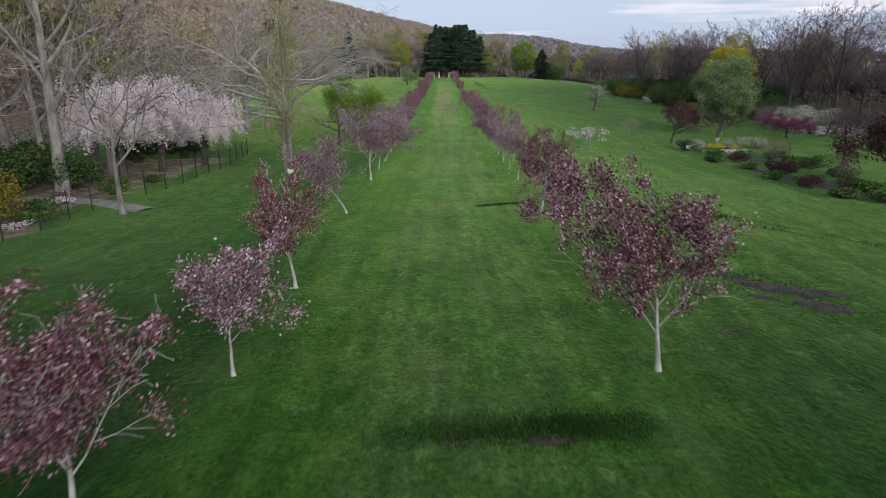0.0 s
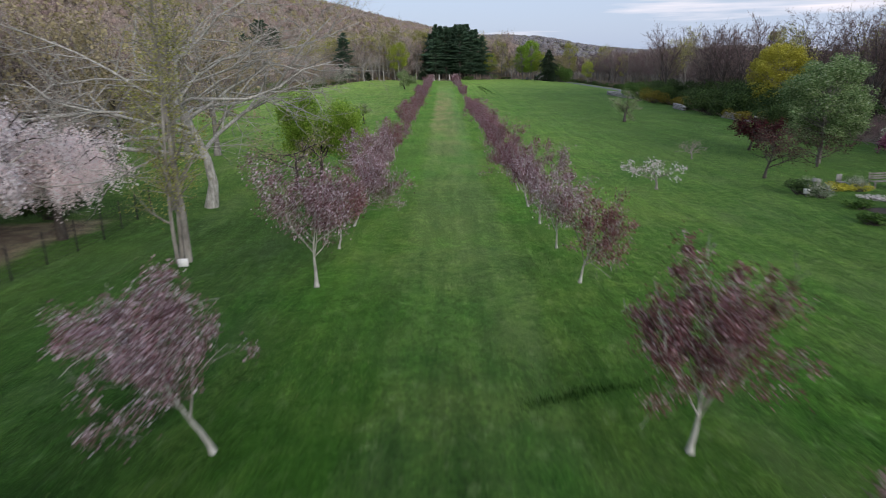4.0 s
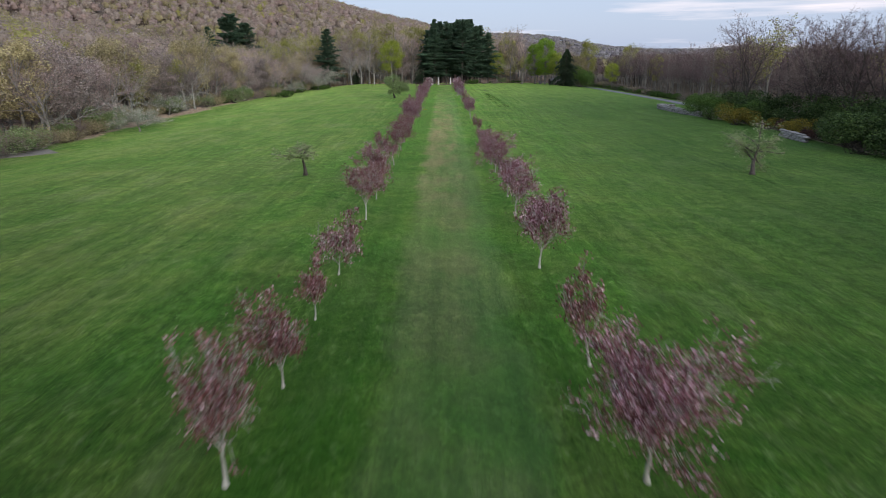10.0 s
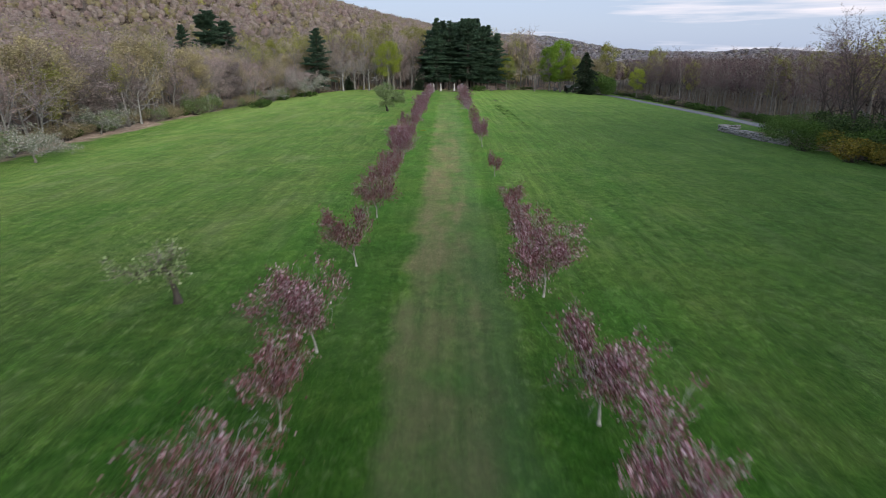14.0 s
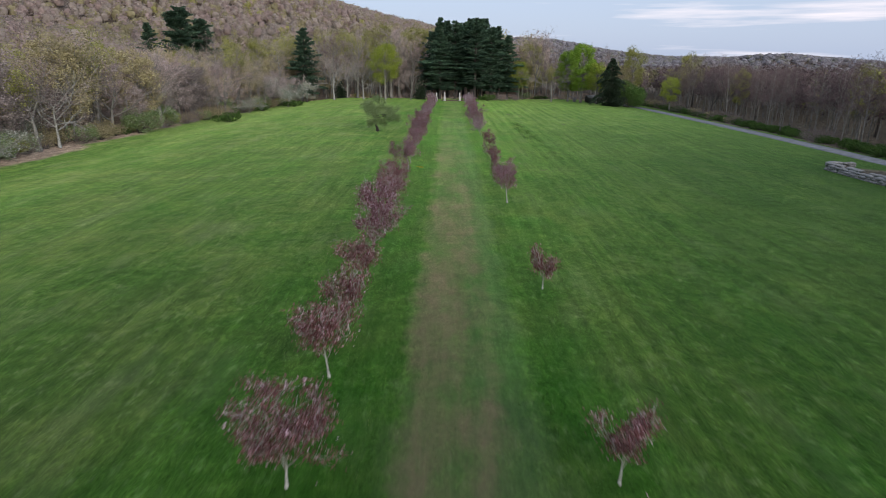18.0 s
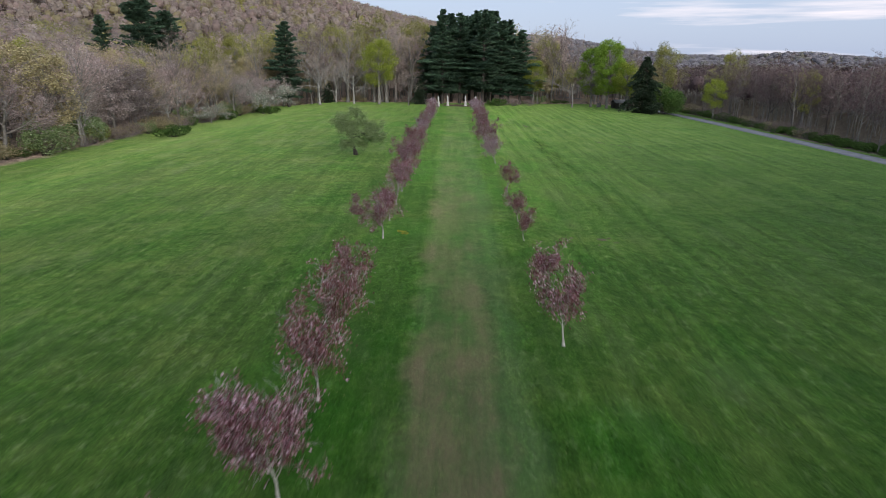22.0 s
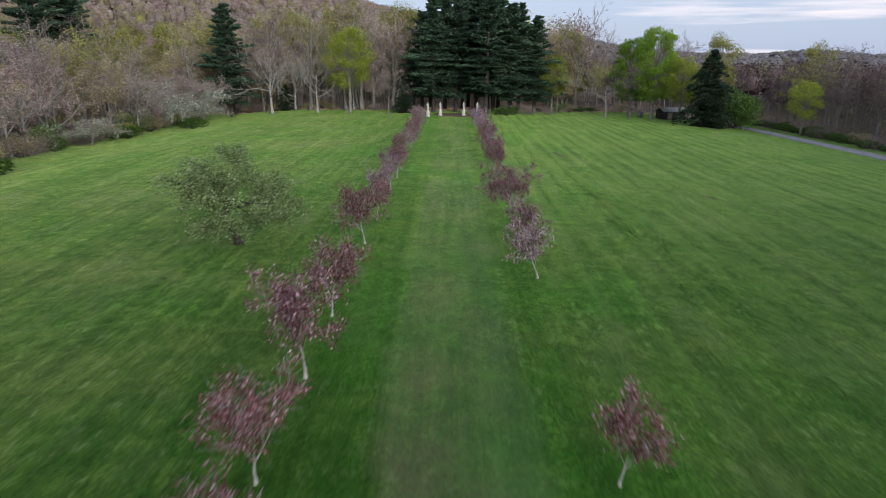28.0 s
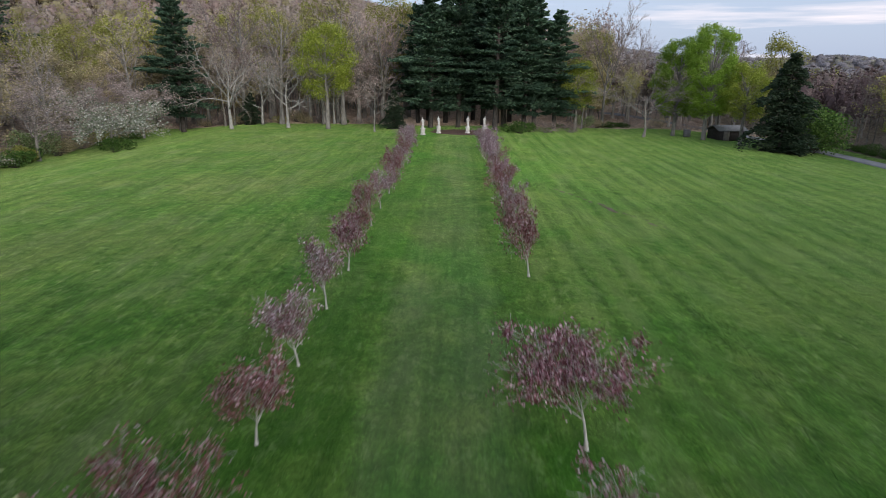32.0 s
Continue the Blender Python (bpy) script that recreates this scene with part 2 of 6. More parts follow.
M_RUST = leaf_mat("rust_brown_leaves", [(0.0, (0.03, 0.016, 0.014)), (0.5, (0.075, 0.042, 0.036)), (1.0, (0.15, 0.09, 0.075))], 0.7, 1.0, 0.45)
M_GOLD_SH = leaf_mat("golden_shrub_leaves", [(0.0, (0.07, 0.07, 0.012)), (0.5, (0.17, 0.15, 0.025)), (1.0, (0.32, 0.26, 0.05))], 0.7, 1.5, 0.45)
M_OAK_BARK = bark_mat("lichened_oak_bark", (0.07, 0.062, 0.053), (0.3, 0.29, 0.25), 4.0)
M_PINE = leaf_mat("dark_pine_needles", [(0.0, (0.032, 0.062, 0.04)), (0.5, (0.066, 0.125, 0.076)), (1.0, (0.14, 0.22, 0.135))], 0.6, 3.0, 0.45, 0.12)
M_SPRUCE = leaf_mat("spruce_needles", [(0.0, (0.016, 0.03, 0.016)), (0.5, (0.034, 0.06, 0.032)), (1.0, (0.075, 0.105, 0.06))], 0.6, 2.0, 0.45, 0.04)
M_STONE = plain_mat("grey_fieldstone", (0.16, 0.155, 0.145), (0.42, 0.41, 0.385), 2.5, 0.9, 0.0, 0.03)
M_MARBLE = plain_mat("weathered_white_stone", (0.42, 0.4, 0.36), (0.78, 0.76, 0.7), 4.0, 0.7, 0.0, 0.01)
M_BLACK = plain_mat("black_steel", (0.008, 0.008, 0.009), (0.022, 0.022, 0.022), 8.0, 0.5, 0.2, 0.002)
M_WHITEP = plain_mat("white_paint", (0.7, 0.7, 0.68), (0.85, 0.85, 0.83), 5.0, 0.6, 0.0, 0.002)
M_WOOD = plain_mat("weathered_wood", (0.12, 0.105, 0.09), (0.3, 0.28, 0.25), 6.0, 0.85, 0.0, 0.01)
M_DKWOOD = plain_mat("dark_stained_boards", (0.02, 0.017, 0.014), (0.06, 0.05, 0.042), 4.0, 0.85, 0.0, 0.01)
M_SHINGLE = plain_mat("grey_shingles", (0.13, 0.13, 0.13), (0.28, 0.28, 0.275), 5.0, 0.9, 0.0, 0.02)
M_ASPHALT = plain_mat("worn_asphalt", (0.126, 0.13, 0.135), (0.27, 0.279, 0.288), 1.2, 0.9, 0.0, 0.01)
M_MUD = plain_mat("bare_soil", (0.016, 0.012, 0.009), (0.075, 0.056, 0.042), 2.5, 0.95, 0.0, 0.04)
M_TRACK = plain_mat("dry_trodden_earth", (0.07, 0.06, 0.035), (0.19, 0.155, 0.1), 1.8, 0.95, 0.0, 0.02)
M_MULCH = plain_mat("reddish_mulch", (0.055, 0.03, 0.02), (0.17, 0.095, 0.065), 2.5, 0.95, 0.0, 0.03)
M_GRAVEL = plain_mat("pale_gravel", (0.13, 0.12, 0.1), (0.3, 0.28, 0.245), 3.0, 0.95, 0.0, 0.02)


def ground_mat():
    m, nt, b = nodes_of("mown_grass_and_leaf_litter")
    co = nt.nodes.new("ShaderNodeTexCoord")
    sep = nt.nodes.new("ShaderNodeSeparateXYZ")
    nt.links.new(co.outputs["Object"], sep.inputs["Vector"])
    X, Y = sep.outputs["X"], sep.outputs["Y"]
    fine = noise_tex(nt, 9.0, 5.0, 0.7)
    tuft = noise_tex(nt, 1.3, 5.0, 0.65)
    broad = noise_tex(nt, 0.11, 4.0, 0.6)
    streak = noise_tex(nt, 0.55, 4.0, 0.6, (1.0, 0.3, 1.0))
    mid = noise_tex(nt, 0.33, 5.0, 0.65)
    base = ramp(nt, [(0.36, (0.013, 0.044, 0.0045)), (0.5, (0.035, 0.088, 0.0105)), (0.64, (0.092, 0.155, 0.027))], tuft)
    base = mixc(nt, 0.5, base, ramp(nt, [(0.37, (0.016, 0.056, 0.006)), (0.5, (0.035, 0.088, 0.0105)), (0.63, (0.09, 0.135, 0.026))], mid))
    base = mixc(nt, 0.4, base, ramp(nt, [(0.35, (0.024, 0.072, 0.008)), (0.65, (0.07, 0.115, 0.021))], broad))
    base = mixc(nt, 0.75, base, ramp(nt, [(0.32, (0.25, 0.28, 0.25)), (0.68, (1.75, 1.7, 1.6))], fine), "MULTIPLY")
    base = mixc(nt, 0.6, base, ramp(nt, [(0.34, (0.45, 0.48, 0.45)), (0.66, (1.5, 1.45, 1.4))], noise_tex(nt, 24.0, 3.0, 0.7)), "MULTIPLY")
    fleck = noise_tex(nt, 3.2, 4.0, 0.7, (1.0, 0.5, 1.0))
    base = mixc(nt, math_n(nt, "MULTIPLY", ramp(nt, [(0.56, (0, 0, 0)), (0.66, (1, 1, 1))], fleck), 0.5), base, (0.13, 0.18, 0.055))
    base = mixc(nt, math_n(nt, "MULTIPLY", ramp(nt, [(0.34, (1, 1, 1)), (0.44, (0, 0, 0))], fleck), 0.4), base, (0.012, 0.04, 0.004))
    # the mower's lines, and paler blades and clover in streaks along them
    lines = noise_tex(nt, 2.1, 3.0, 0.6, (1.0, 0.035, 1.0))
    base = mixc(nt, 0.8, base, ramp(nt, [(0.36, (0.72, 0.76, 0.72)), (0.64, (1.3, 1.24, 1.25))], lines), "MULTIPLY")
    base = mixc(nt, math_n(nt, "MULTIPLY", ramp(nt, [(0.52, (0, 0, 0)), (0.72, (1, 1, 1))], streak), 0.28), base, (0.12, 0.15, 0.055))
    # the walk between the rows: thin dry turf with worn brown places, a paler band beside it, deep green shoulders
    wob = math_n(nt, "MULTIPLY_ADD", noise_tex(nt, 0.35, 5.0, 0.65), 2.4, -1.2)
    xw = math_n(nt, "ADD", X, wob)

    def band_at(centre, half, soft_edge):
        return math_n(nt, "MULTIPLY", math_n(nt, "SUBTRACT", half, math_n(nt, "ABSOLUTE", math_n(nt, "SUBTRACT", xw, centre))), 1.0 / soft_edge, clamp=True)
    lane, pale = band_at(0.0, 1.9, 0.7), band_at(1.5, 1.55, 0.8)
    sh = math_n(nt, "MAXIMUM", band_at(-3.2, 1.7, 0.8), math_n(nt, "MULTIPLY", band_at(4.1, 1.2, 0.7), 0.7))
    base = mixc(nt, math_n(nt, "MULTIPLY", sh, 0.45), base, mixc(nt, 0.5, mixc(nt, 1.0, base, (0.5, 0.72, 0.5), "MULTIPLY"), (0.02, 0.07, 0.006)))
    midway = math_n(nt, "SUBTRACT", 1.0, math_n(nt, "MULTIPLY", math_n(nt, "ABSOLUTE", math_n(nt, "SUBTRACT", Y, 134.0)), 0.0138), clamp=True)
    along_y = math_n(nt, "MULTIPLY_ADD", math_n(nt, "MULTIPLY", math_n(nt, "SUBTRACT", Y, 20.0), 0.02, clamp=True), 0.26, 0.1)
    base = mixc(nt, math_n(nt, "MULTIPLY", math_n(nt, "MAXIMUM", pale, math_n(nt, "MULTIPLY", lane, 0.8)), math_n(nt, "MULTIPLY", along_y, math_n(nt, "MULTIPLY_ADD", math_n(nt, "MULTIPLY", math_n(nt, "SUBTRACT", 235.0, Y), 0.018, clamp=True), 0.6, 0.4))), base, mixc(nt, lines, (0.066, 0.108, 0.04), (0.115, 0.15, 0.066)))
    worn = ramp(nt, [(0.36, (0, 0, 0)), (0.57, (1, 1, 1))], noise_tex(nt, 0.42, 5.0, 0.62, (1, 0.4, 1)))
    worn = math_n(nt, "MULTIPLY", worn, ramp(nt, [(0.3, (0.55, 0.55, 0.55)), (0.6, (1, 1, 1))], lines))
    worn_f = math_n(nt, "MULTIPLY", math_n(nt, "MULTIPLY", lane, worn), math_n(nt, "MULTIPLY_ADD", midway, 0.9, 0.06))
    base = mixc(nt, worn_f, base, mixc(nt, fine, (0.105, 0.07, 0.038), (0.19, 0.145, 0.08)))
    # mowing stripes on the far lawn, which is lighter overall from y 150 on
    band = math_n(nt, "SINE", math_n(nt, "MULTIPLY_ADD", X, 3.9, math_n(nt, "MULTIPLY", broad, 2.0)))
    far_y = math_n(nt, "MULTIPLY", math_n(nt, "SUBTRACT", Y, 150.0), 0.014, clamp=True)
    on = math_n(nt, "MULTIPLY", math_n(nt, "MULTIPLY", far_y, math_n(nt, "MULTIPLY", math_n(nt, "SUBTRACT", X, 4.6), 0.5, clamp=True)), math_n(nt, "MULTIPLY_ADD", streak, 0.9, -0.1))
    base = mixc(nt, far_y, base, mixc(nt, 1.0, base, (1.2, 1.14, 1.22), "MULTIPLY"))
    base = mixc(nt, math_n(nt, "MULTIPLY", math_n(nt, "MULTIPLY_ADD", band, 0.45, 0.45), on), base, (0.12, 0.172, 0.042))
    # the western sward is drier and duller; the eastern one is deeper green, with dimmer light painted in
    dry_w = math_n(nt, "MULTIPLY", math_n(nt, "SUBTRACT", -5.5, xw), 0.12, clamp=True)
    dry_w = math_n(nt, "MULTIPLY", math_n(nt, "MULTIPLY", dry_w, ramp(nt, [(0.35, (0.1, 0.1, 0.1)), (0.65, (1, 1, 1))], broad)), math_n(nt, "MULTIPLY", math_n(nt, "SUBTRACT", Y, 40.0), 0.02, clamp=True))
    base = mixc(nt, dry_w, base, mixc(nt, 1.0, base, (1.04, 0.9, 1.2), "MULTIPLY"))
    east_shade = math_n(nt, "MULTIPLY", math_n(nt, "SUBTRACT", math_n(nt, "MULTIPLY_ADD", mid, 8.0, xw), 8.5), 0.055, clamp=True)
    east_shade = math_n(nt, "MULTIPLY", east_shade, math_n(nt, "MULTIPLY_ADD", math_n(nt, "MULTIPLY", math_n(nt, "SUBTRACT", 250.0, Y), 0.012, clamp=True), 0.75, 0.25))
    base = mixc(nt, east_shade, base, mixc(nt, 1.0, base, (0.45, 0.55, 0.53), "MULTIPLY"))
    # darker near the start of the walk, strongest out to the sides
    near_dark = math_n(nt, "MULTIPLY", math_n(nt, "SUBTRACT", math_n(nt, "MULTIPLY_ADD", mid, -12.0, 34.0), Y), 0.04, clamp=True)
    near_dark = math_n(nt, "MULTIPLY", near_dark, math_n(nt, "MULTIPLY_ADD", math_n(nt, "MULTIPLY", math_n(nt, "SUBTRACT", math_n(nt, "ABSOLUTE", xw), 2.5), 0.25, clamp=True), 0.8, 0.2))
    base = mixc(nt, near_dark, base, mixc(nt, 1.0, base, (0.32, 0.42, 0.4), "MULTIPLY"))
    # a stretch beside the western garden with shade painted in, and patches of richer grass along the rows
    west_shade = math_n(nt, "MULTIPLY", math_n(nt, "MULTIPLY", math_n(nt, "SUBTRACT", math_n(nt, "MULTIPLY_ADD", mid, -14.0, 70.0), Y), 0.06, clamp=True), math_n(nt, "MULTIPLY", math_n(nt, "SUBTRACT", -3.4, xw), 0.4, clamp=True))
    base = mixc(nt, west_shade, base, mixc(nt, 1.0, base, (0.37, 0.5, 0.52), "MULTIPLY"))
    rich = ramp(nt, [(0.48, (0, 0, 0)), (0.62, (1, 1, 1))], noise_tex(nt, 0.16, 4.0, 0.6, (1.0, 0.7, 1.0)))
    near_rows = math_n(nt, "SUBTRACT", 1.0, math_n(nt, "MULTIPLY", math_n(nt, "SUBTRACT", math_n(nt, "ABSOLUTE", X), 7.0), 0.1, clamp=True))
    base = mixc(nt, math_n(nt, "MULTIPLY", math_n(nt, "MULTIPLY", rich, near_rows), 0.6), base, mixc(nt, 1.0, base, (0.62, 1.06, 0.6), "MULTIPLY"))
    # leaf litter outside the lawn, with a ragged edge
    rag = math_n(nt, "MULTIPLY_ADD", noise_tex(nt, 0.12, 5.0), 9.0, -4.5)
    xr, yr = math_n(nt, "ADD", X, rag), math_n(nt, "ADD", Y, rag)

    def beyond(v, sign, edge):
        return math_n(nt, "MULTIPLY", math_n(nt, "SUBTRACT", v, edge), sign * 0.7, clamp=True)
    left = beyond(xr, -1, -49.0)
    end = beyond(yr, 1, 293.0)
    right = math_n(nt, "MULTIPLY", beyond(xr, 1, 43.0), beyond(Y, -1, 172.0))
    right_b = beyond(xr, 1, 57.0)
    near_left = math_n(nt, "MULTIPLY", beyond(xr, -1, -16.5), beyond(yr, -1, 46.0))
    litter = left
    for f in (end, right, right_b, near_left):
        litter = math_n(nt, "MAXIMUM", litter, f)
    duff = ramp(nt, [(0.35, (0.09, 0.066, 0.048)), (0.5, (0.16, 0.122, 0.09)), (0.65, (0.25, 0.2, 0.15))], tuft)
    base = mixc(nt, litter, base, duff)
    # darker mulch and undergrowth, with the shade under trees put into the colour
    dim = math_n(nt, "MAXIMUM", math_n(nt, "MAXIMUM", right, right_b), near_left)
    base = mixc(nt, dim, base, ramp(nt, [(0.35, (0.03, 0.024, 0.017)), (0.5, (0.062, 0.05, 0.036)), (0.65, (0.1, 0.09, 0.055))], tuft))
    base = mixc(nt, 1.0, base, (0.88, 0.95, 1.04), "MULTIPLY")
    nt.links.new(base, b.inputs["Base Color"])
    b.inputs["Roughness"].default_value = 0.85
    b.inputs["Specular IOR Level"].default_value = 0.05
    b.inputs["Sheen Weight"].default_value, b.inputs["Sheen Roughness"].default_value = 1.0, 0.26
    nt.links.new(mixc(nt, 0.22, mixc(nt, 1.0, base, (6.0, 5.4, 5.0), "MULTIPLY"), mixc(nt, litter, (0.47, 0.58, 0.27), (0.2, 0.17, 0.14))), b.inputs["Sheen Tint"])
    h = math_n(nt, "ADD", math_n(nt, "MULTIPLY", tuft, 0.6), math_n(nt, "MULTIPLY", fine, 0.4))
    bump(nt, b, h, 0.8, 0.1)
    return m


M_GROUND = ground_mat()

# ---- ground form ----
PROFILE_Y = (-4000, -60, 0, 11, 27, 58, 105, 150, 200, 290, 400, 4000)
PROFILE_Z = (0.6, 0.5, 0.0, -0.25, -0.85, -1.75, -2.35, -2.35, -2.0, -2.4, -3.0, -3.0)


def step(a, b, v):
    u = np.clip((np.asarray(v, float) - a) / (b - a), 0, 1)
    return u * u * (3 - 2 * u)


def gz(x, y):
    """Height of the ground: a lawn that sinks and rises a little, a wooded hill to the north-west, low ridges far off."""
    x, y = np.asarray(x, float), np.asarray(y, float)
    z = sum(np.interp(y + o, PROFILE_Y, PROFILE_Z) for o in (-8, -4, 0, 4, 8)) / 5
    z = z - 1.2 * step(-30, -46, x) - 1.6 * step(34, 62, x)
    r, a = np.hypot(x, y - 60), np.degrees(np.arctan2(x, y - 60))
    near = np.interp(a, (-180, -120, -90, -60, -38, -11, -2.4, 4, 12, 90, 180), (0, 44, 88, 96, 86, 58, 40, 24, 10, 0, 0))
    far = np.interp(a, (-180, -20, -3, 3, 6, 9, 13, 18, 22, 26, 30, 34, 45, 90, 180), (0, 50, 42, 40, 40, 36, 25, 17, 14, 21, 18, 11, 7, 6, 0))
    roll = 3.0 * np.sin(x * 0.021 + 1.3) * np.sin(y * 0.017) * step(300, 500, r)
    slope = 17 * step(-56, -200, x) * step(20, 110, y)
    return z + np.maximum(np.maximum(step(300, 640, r) * near, slope), step(520, 900, r) * far) + roll


def G(x, y):
    return float(gz(x, y))


# ---- mesh building ----
class Geo:
    """Collects vertices and faces and turns them into one mesh."""

    def __init__(self):
        self.v, self.f, self.n = [], [], 0

    def add(self, verts, faces, mat=0):
        faces = np.asarray(faces, int)
        self.v.append(np.asarray(verts, float))
        self.f.append((faces + self.n, mat))
        self.n += len(verts)
        return self

    def tube(self, pts, radii, sides=5, mat=0, cap=True):
        pts, radii = np.asarray(pts, float), np.asarray(radii, float)
        n = len(pts)
        tan = np.gradient(pts, axis=0)
        tan /= np.linalg.norm(tan, axis=1)[:, None] + 1e-9
        ref = np.array((0.0, 1.0, 0.0)) if abs(tan[0, 1]) < 0.8 else np.array((1.0, 0.0, 0.0))
        u = np.cross(tan, ref)
        u /= np.linalg.norm(u, axis=1)[:, None] + 1e-9
        w = np.cross(tan, u)
        a = np.arange(sides) * 2 * math.pi / sides
        ring = pts[:, None] + radii[:, None, None] * (u[:, None] * np.cos(a)[None, :, None] + w[:, None] * np.sin(a)[None, :, None])
        i, j = np.meshgrid(np.arange(n - 1), np.arange(sides), indexing="ij")
        k = (j + 1) % sides
        quads = np.stack([i * sides + j, i * sides + k, (i + 1) * sides + k, (i + 1) * sides + j], -1).reshape(-1, 4)
        self.add(ring.reshape(-1, 3), quads, mat)
        if cap:
            self.f.append((np.array([[(n - 1) * sides + s for s in range(sides)]]) + self.n - n * sides, mat))
        return self

    def leaves(self, rng, pos, size, mat=0, long=1.4, flat=0.0, along=None, face=None):
        """One bent four-cornered leaf at each place. flat: 0 turned any way, 1 lying level."""
        n = len(pos)
        if n == 0:
            return self
        d = rng.normal(size=(n, 3)) if along is None else along + rng.normal(size=(n, 3)) * 0.35
        d[:, 2] *= 1 - flat * 0.8
        d /= np.linalg.norm(d, axis=1)[:, None] + 1e-9
        if face is not None:
            d -= face * (d * face).sum(1)[:, None]
            d /= np.linalg.norm(d, axis=1)[:, None] + 1e-9
        s = rng.normal(size=(n, 3)) if face is None else np.cross(face, d)
        s[:, 2] *= 1 - flat * 0.8
        s -= d * (s * d).sum(1)[:, None]
        s /= np.linalg.norm(s, axis=1)[:, None] + 1e-9
        nn = np.cross(d, s)
        k = (size * rng.uniform(0.65, 1.35, n))[:, None] if np.isscalar(size) else np.asarray(size)[:, None]
        q = np.stack([pos - d * k * long / 2, pos + s * k / 2 + nn * k * 0.18, pos + d * k * long / 2, pos - s * k / 2 + nn * k * 0.18], 1)
        return self.add(q.reshape(-1, 3), np.arange(4 * n).reshape(-1, 4), mat)

    def slivers(self, rng, pos, way, length, width, mat=0):
        """Fine twigs: one slender triangle each."""
        n = len(pos)
        if n == 0:
            return self
        s = np.cross(way, rng.normal(size=(n, 3)))
        s /= np.linalg.norm(s, axis=1)[:, None] + 1e-9
        k = (length * rng.uniform(0.5, 1.4, n))[:, None]
        q = np.stack([pos - s * width / 2, pos + s * width / 2, pos + way * k], 1)
        return self.add(q.reshape(-1, 3), np.arange(3 * n).reshape(-1, 3), mat)

    def box(self, c, size, mat=0, turn=0.0):
        hx, hy, hz = np.asarray(size, float) / 2
        b = min(hx, hy, hz) * 0.12
        pts = []
        for z, e in ((-hz, b), (-hz + b, 0), (hz - b, 0), (hz, b)):
            pts += [(-hx + e, -hy + e, z), (hx - e, -hy + e, z), (hx - e, hy - e, z), (-hx + e, hy - e, z)]
        p = np.array(pts)
        ca, sa = math.cos(turn), math.sin(turn)
        p = p @ np.array(((ca, sa, 0), (-sa, ca, 0), (0, 0, 1))) + np.asarray(c, float)
        f = [(3, 2, 1, 0), (12, 13, 14, 15)]
        for r in range(3):
            f += [(r * 4 + s, r * 4 + (s + 1) % 4, r * 4 + 4 + (s + 1) % 4, r * 4 + 4 + s) for s in range(4)]
        return self.add(p, f, mat)

    def mesh(self, name, mats, smooth=False):
        me = bpy.data.meshes.new(name)
        if self.n:
            v = np.concatenate(self.v)
            me.vertices.add(len(v))
            me.vertices.foreach_set("co", v.ravel())
            sizes = np.concatenate([np.full(len(f), f.shape[1]) for f, _ in self.f])
            loops = np.concatenate([f.ravel() for f, _ in self.f])
            me.loops.add(len(loops))
            me.loops.foreach_set("vertex_index", loops.astype(np.int32))
            me.polygons.add(len(sizes))
            me.polygons.foreach_set("loop_start", np.concatenate([[0], np.cumsum(sizes)[:-1]]).astype(np.int32))
            if len(mats) > 1:
                me.polygons.foreach_set("material_index", np.concatenate([np.full(len(f), m) for f, m in self.f]).astype(np.int32))
            me.update(calc_edges=True)
        for m in mats:
            me.materials.append(m)
        if smooth:
            me.shade_smooth()
        return me


def part(name, geo, mats, parent=None, label="", smooth=False):
    mats = mats if isinstance(mats, (list, tuple)) else [mats]
    me = geo if isinstance(geo, bpy.types.Mesh) else geo.mesh(name, mats, smooth)
    ob = new(name, me)
    if parent:
        ob.parent = parent
    if label:
        ob["label"] = label
    if name in SPRAYS:
        ob["kind"] = "stuff"
    return ob


SPRAYS = ("twig_spray", "twig_crown", "stem_spray", "foliage", "blossom", "needle_crown")


def thing(name, label, category, group="", kind=""):
    return tagged(new(name), label, category, group, kind)


def at(x, y, turn=0.0, size=1.0, sink=0.0, tall=1.0):
    return pose(x, y, G(x, y) - sink, 0, 0, turn) @ Matrix.Diagonal((size, size, size * tall, 1))


def plant(template, places):
    """Stand a thing at the first place and copies of it at the others."""
    template.matrix_basis = places[0]
    for m in places[1:]:
        c = copy_thing(template, Matrix())
        c.matrix_basis = m


# ---- growth ----
def unit(v):
    return v / (np.linalg.norm(v) + 1e-9)


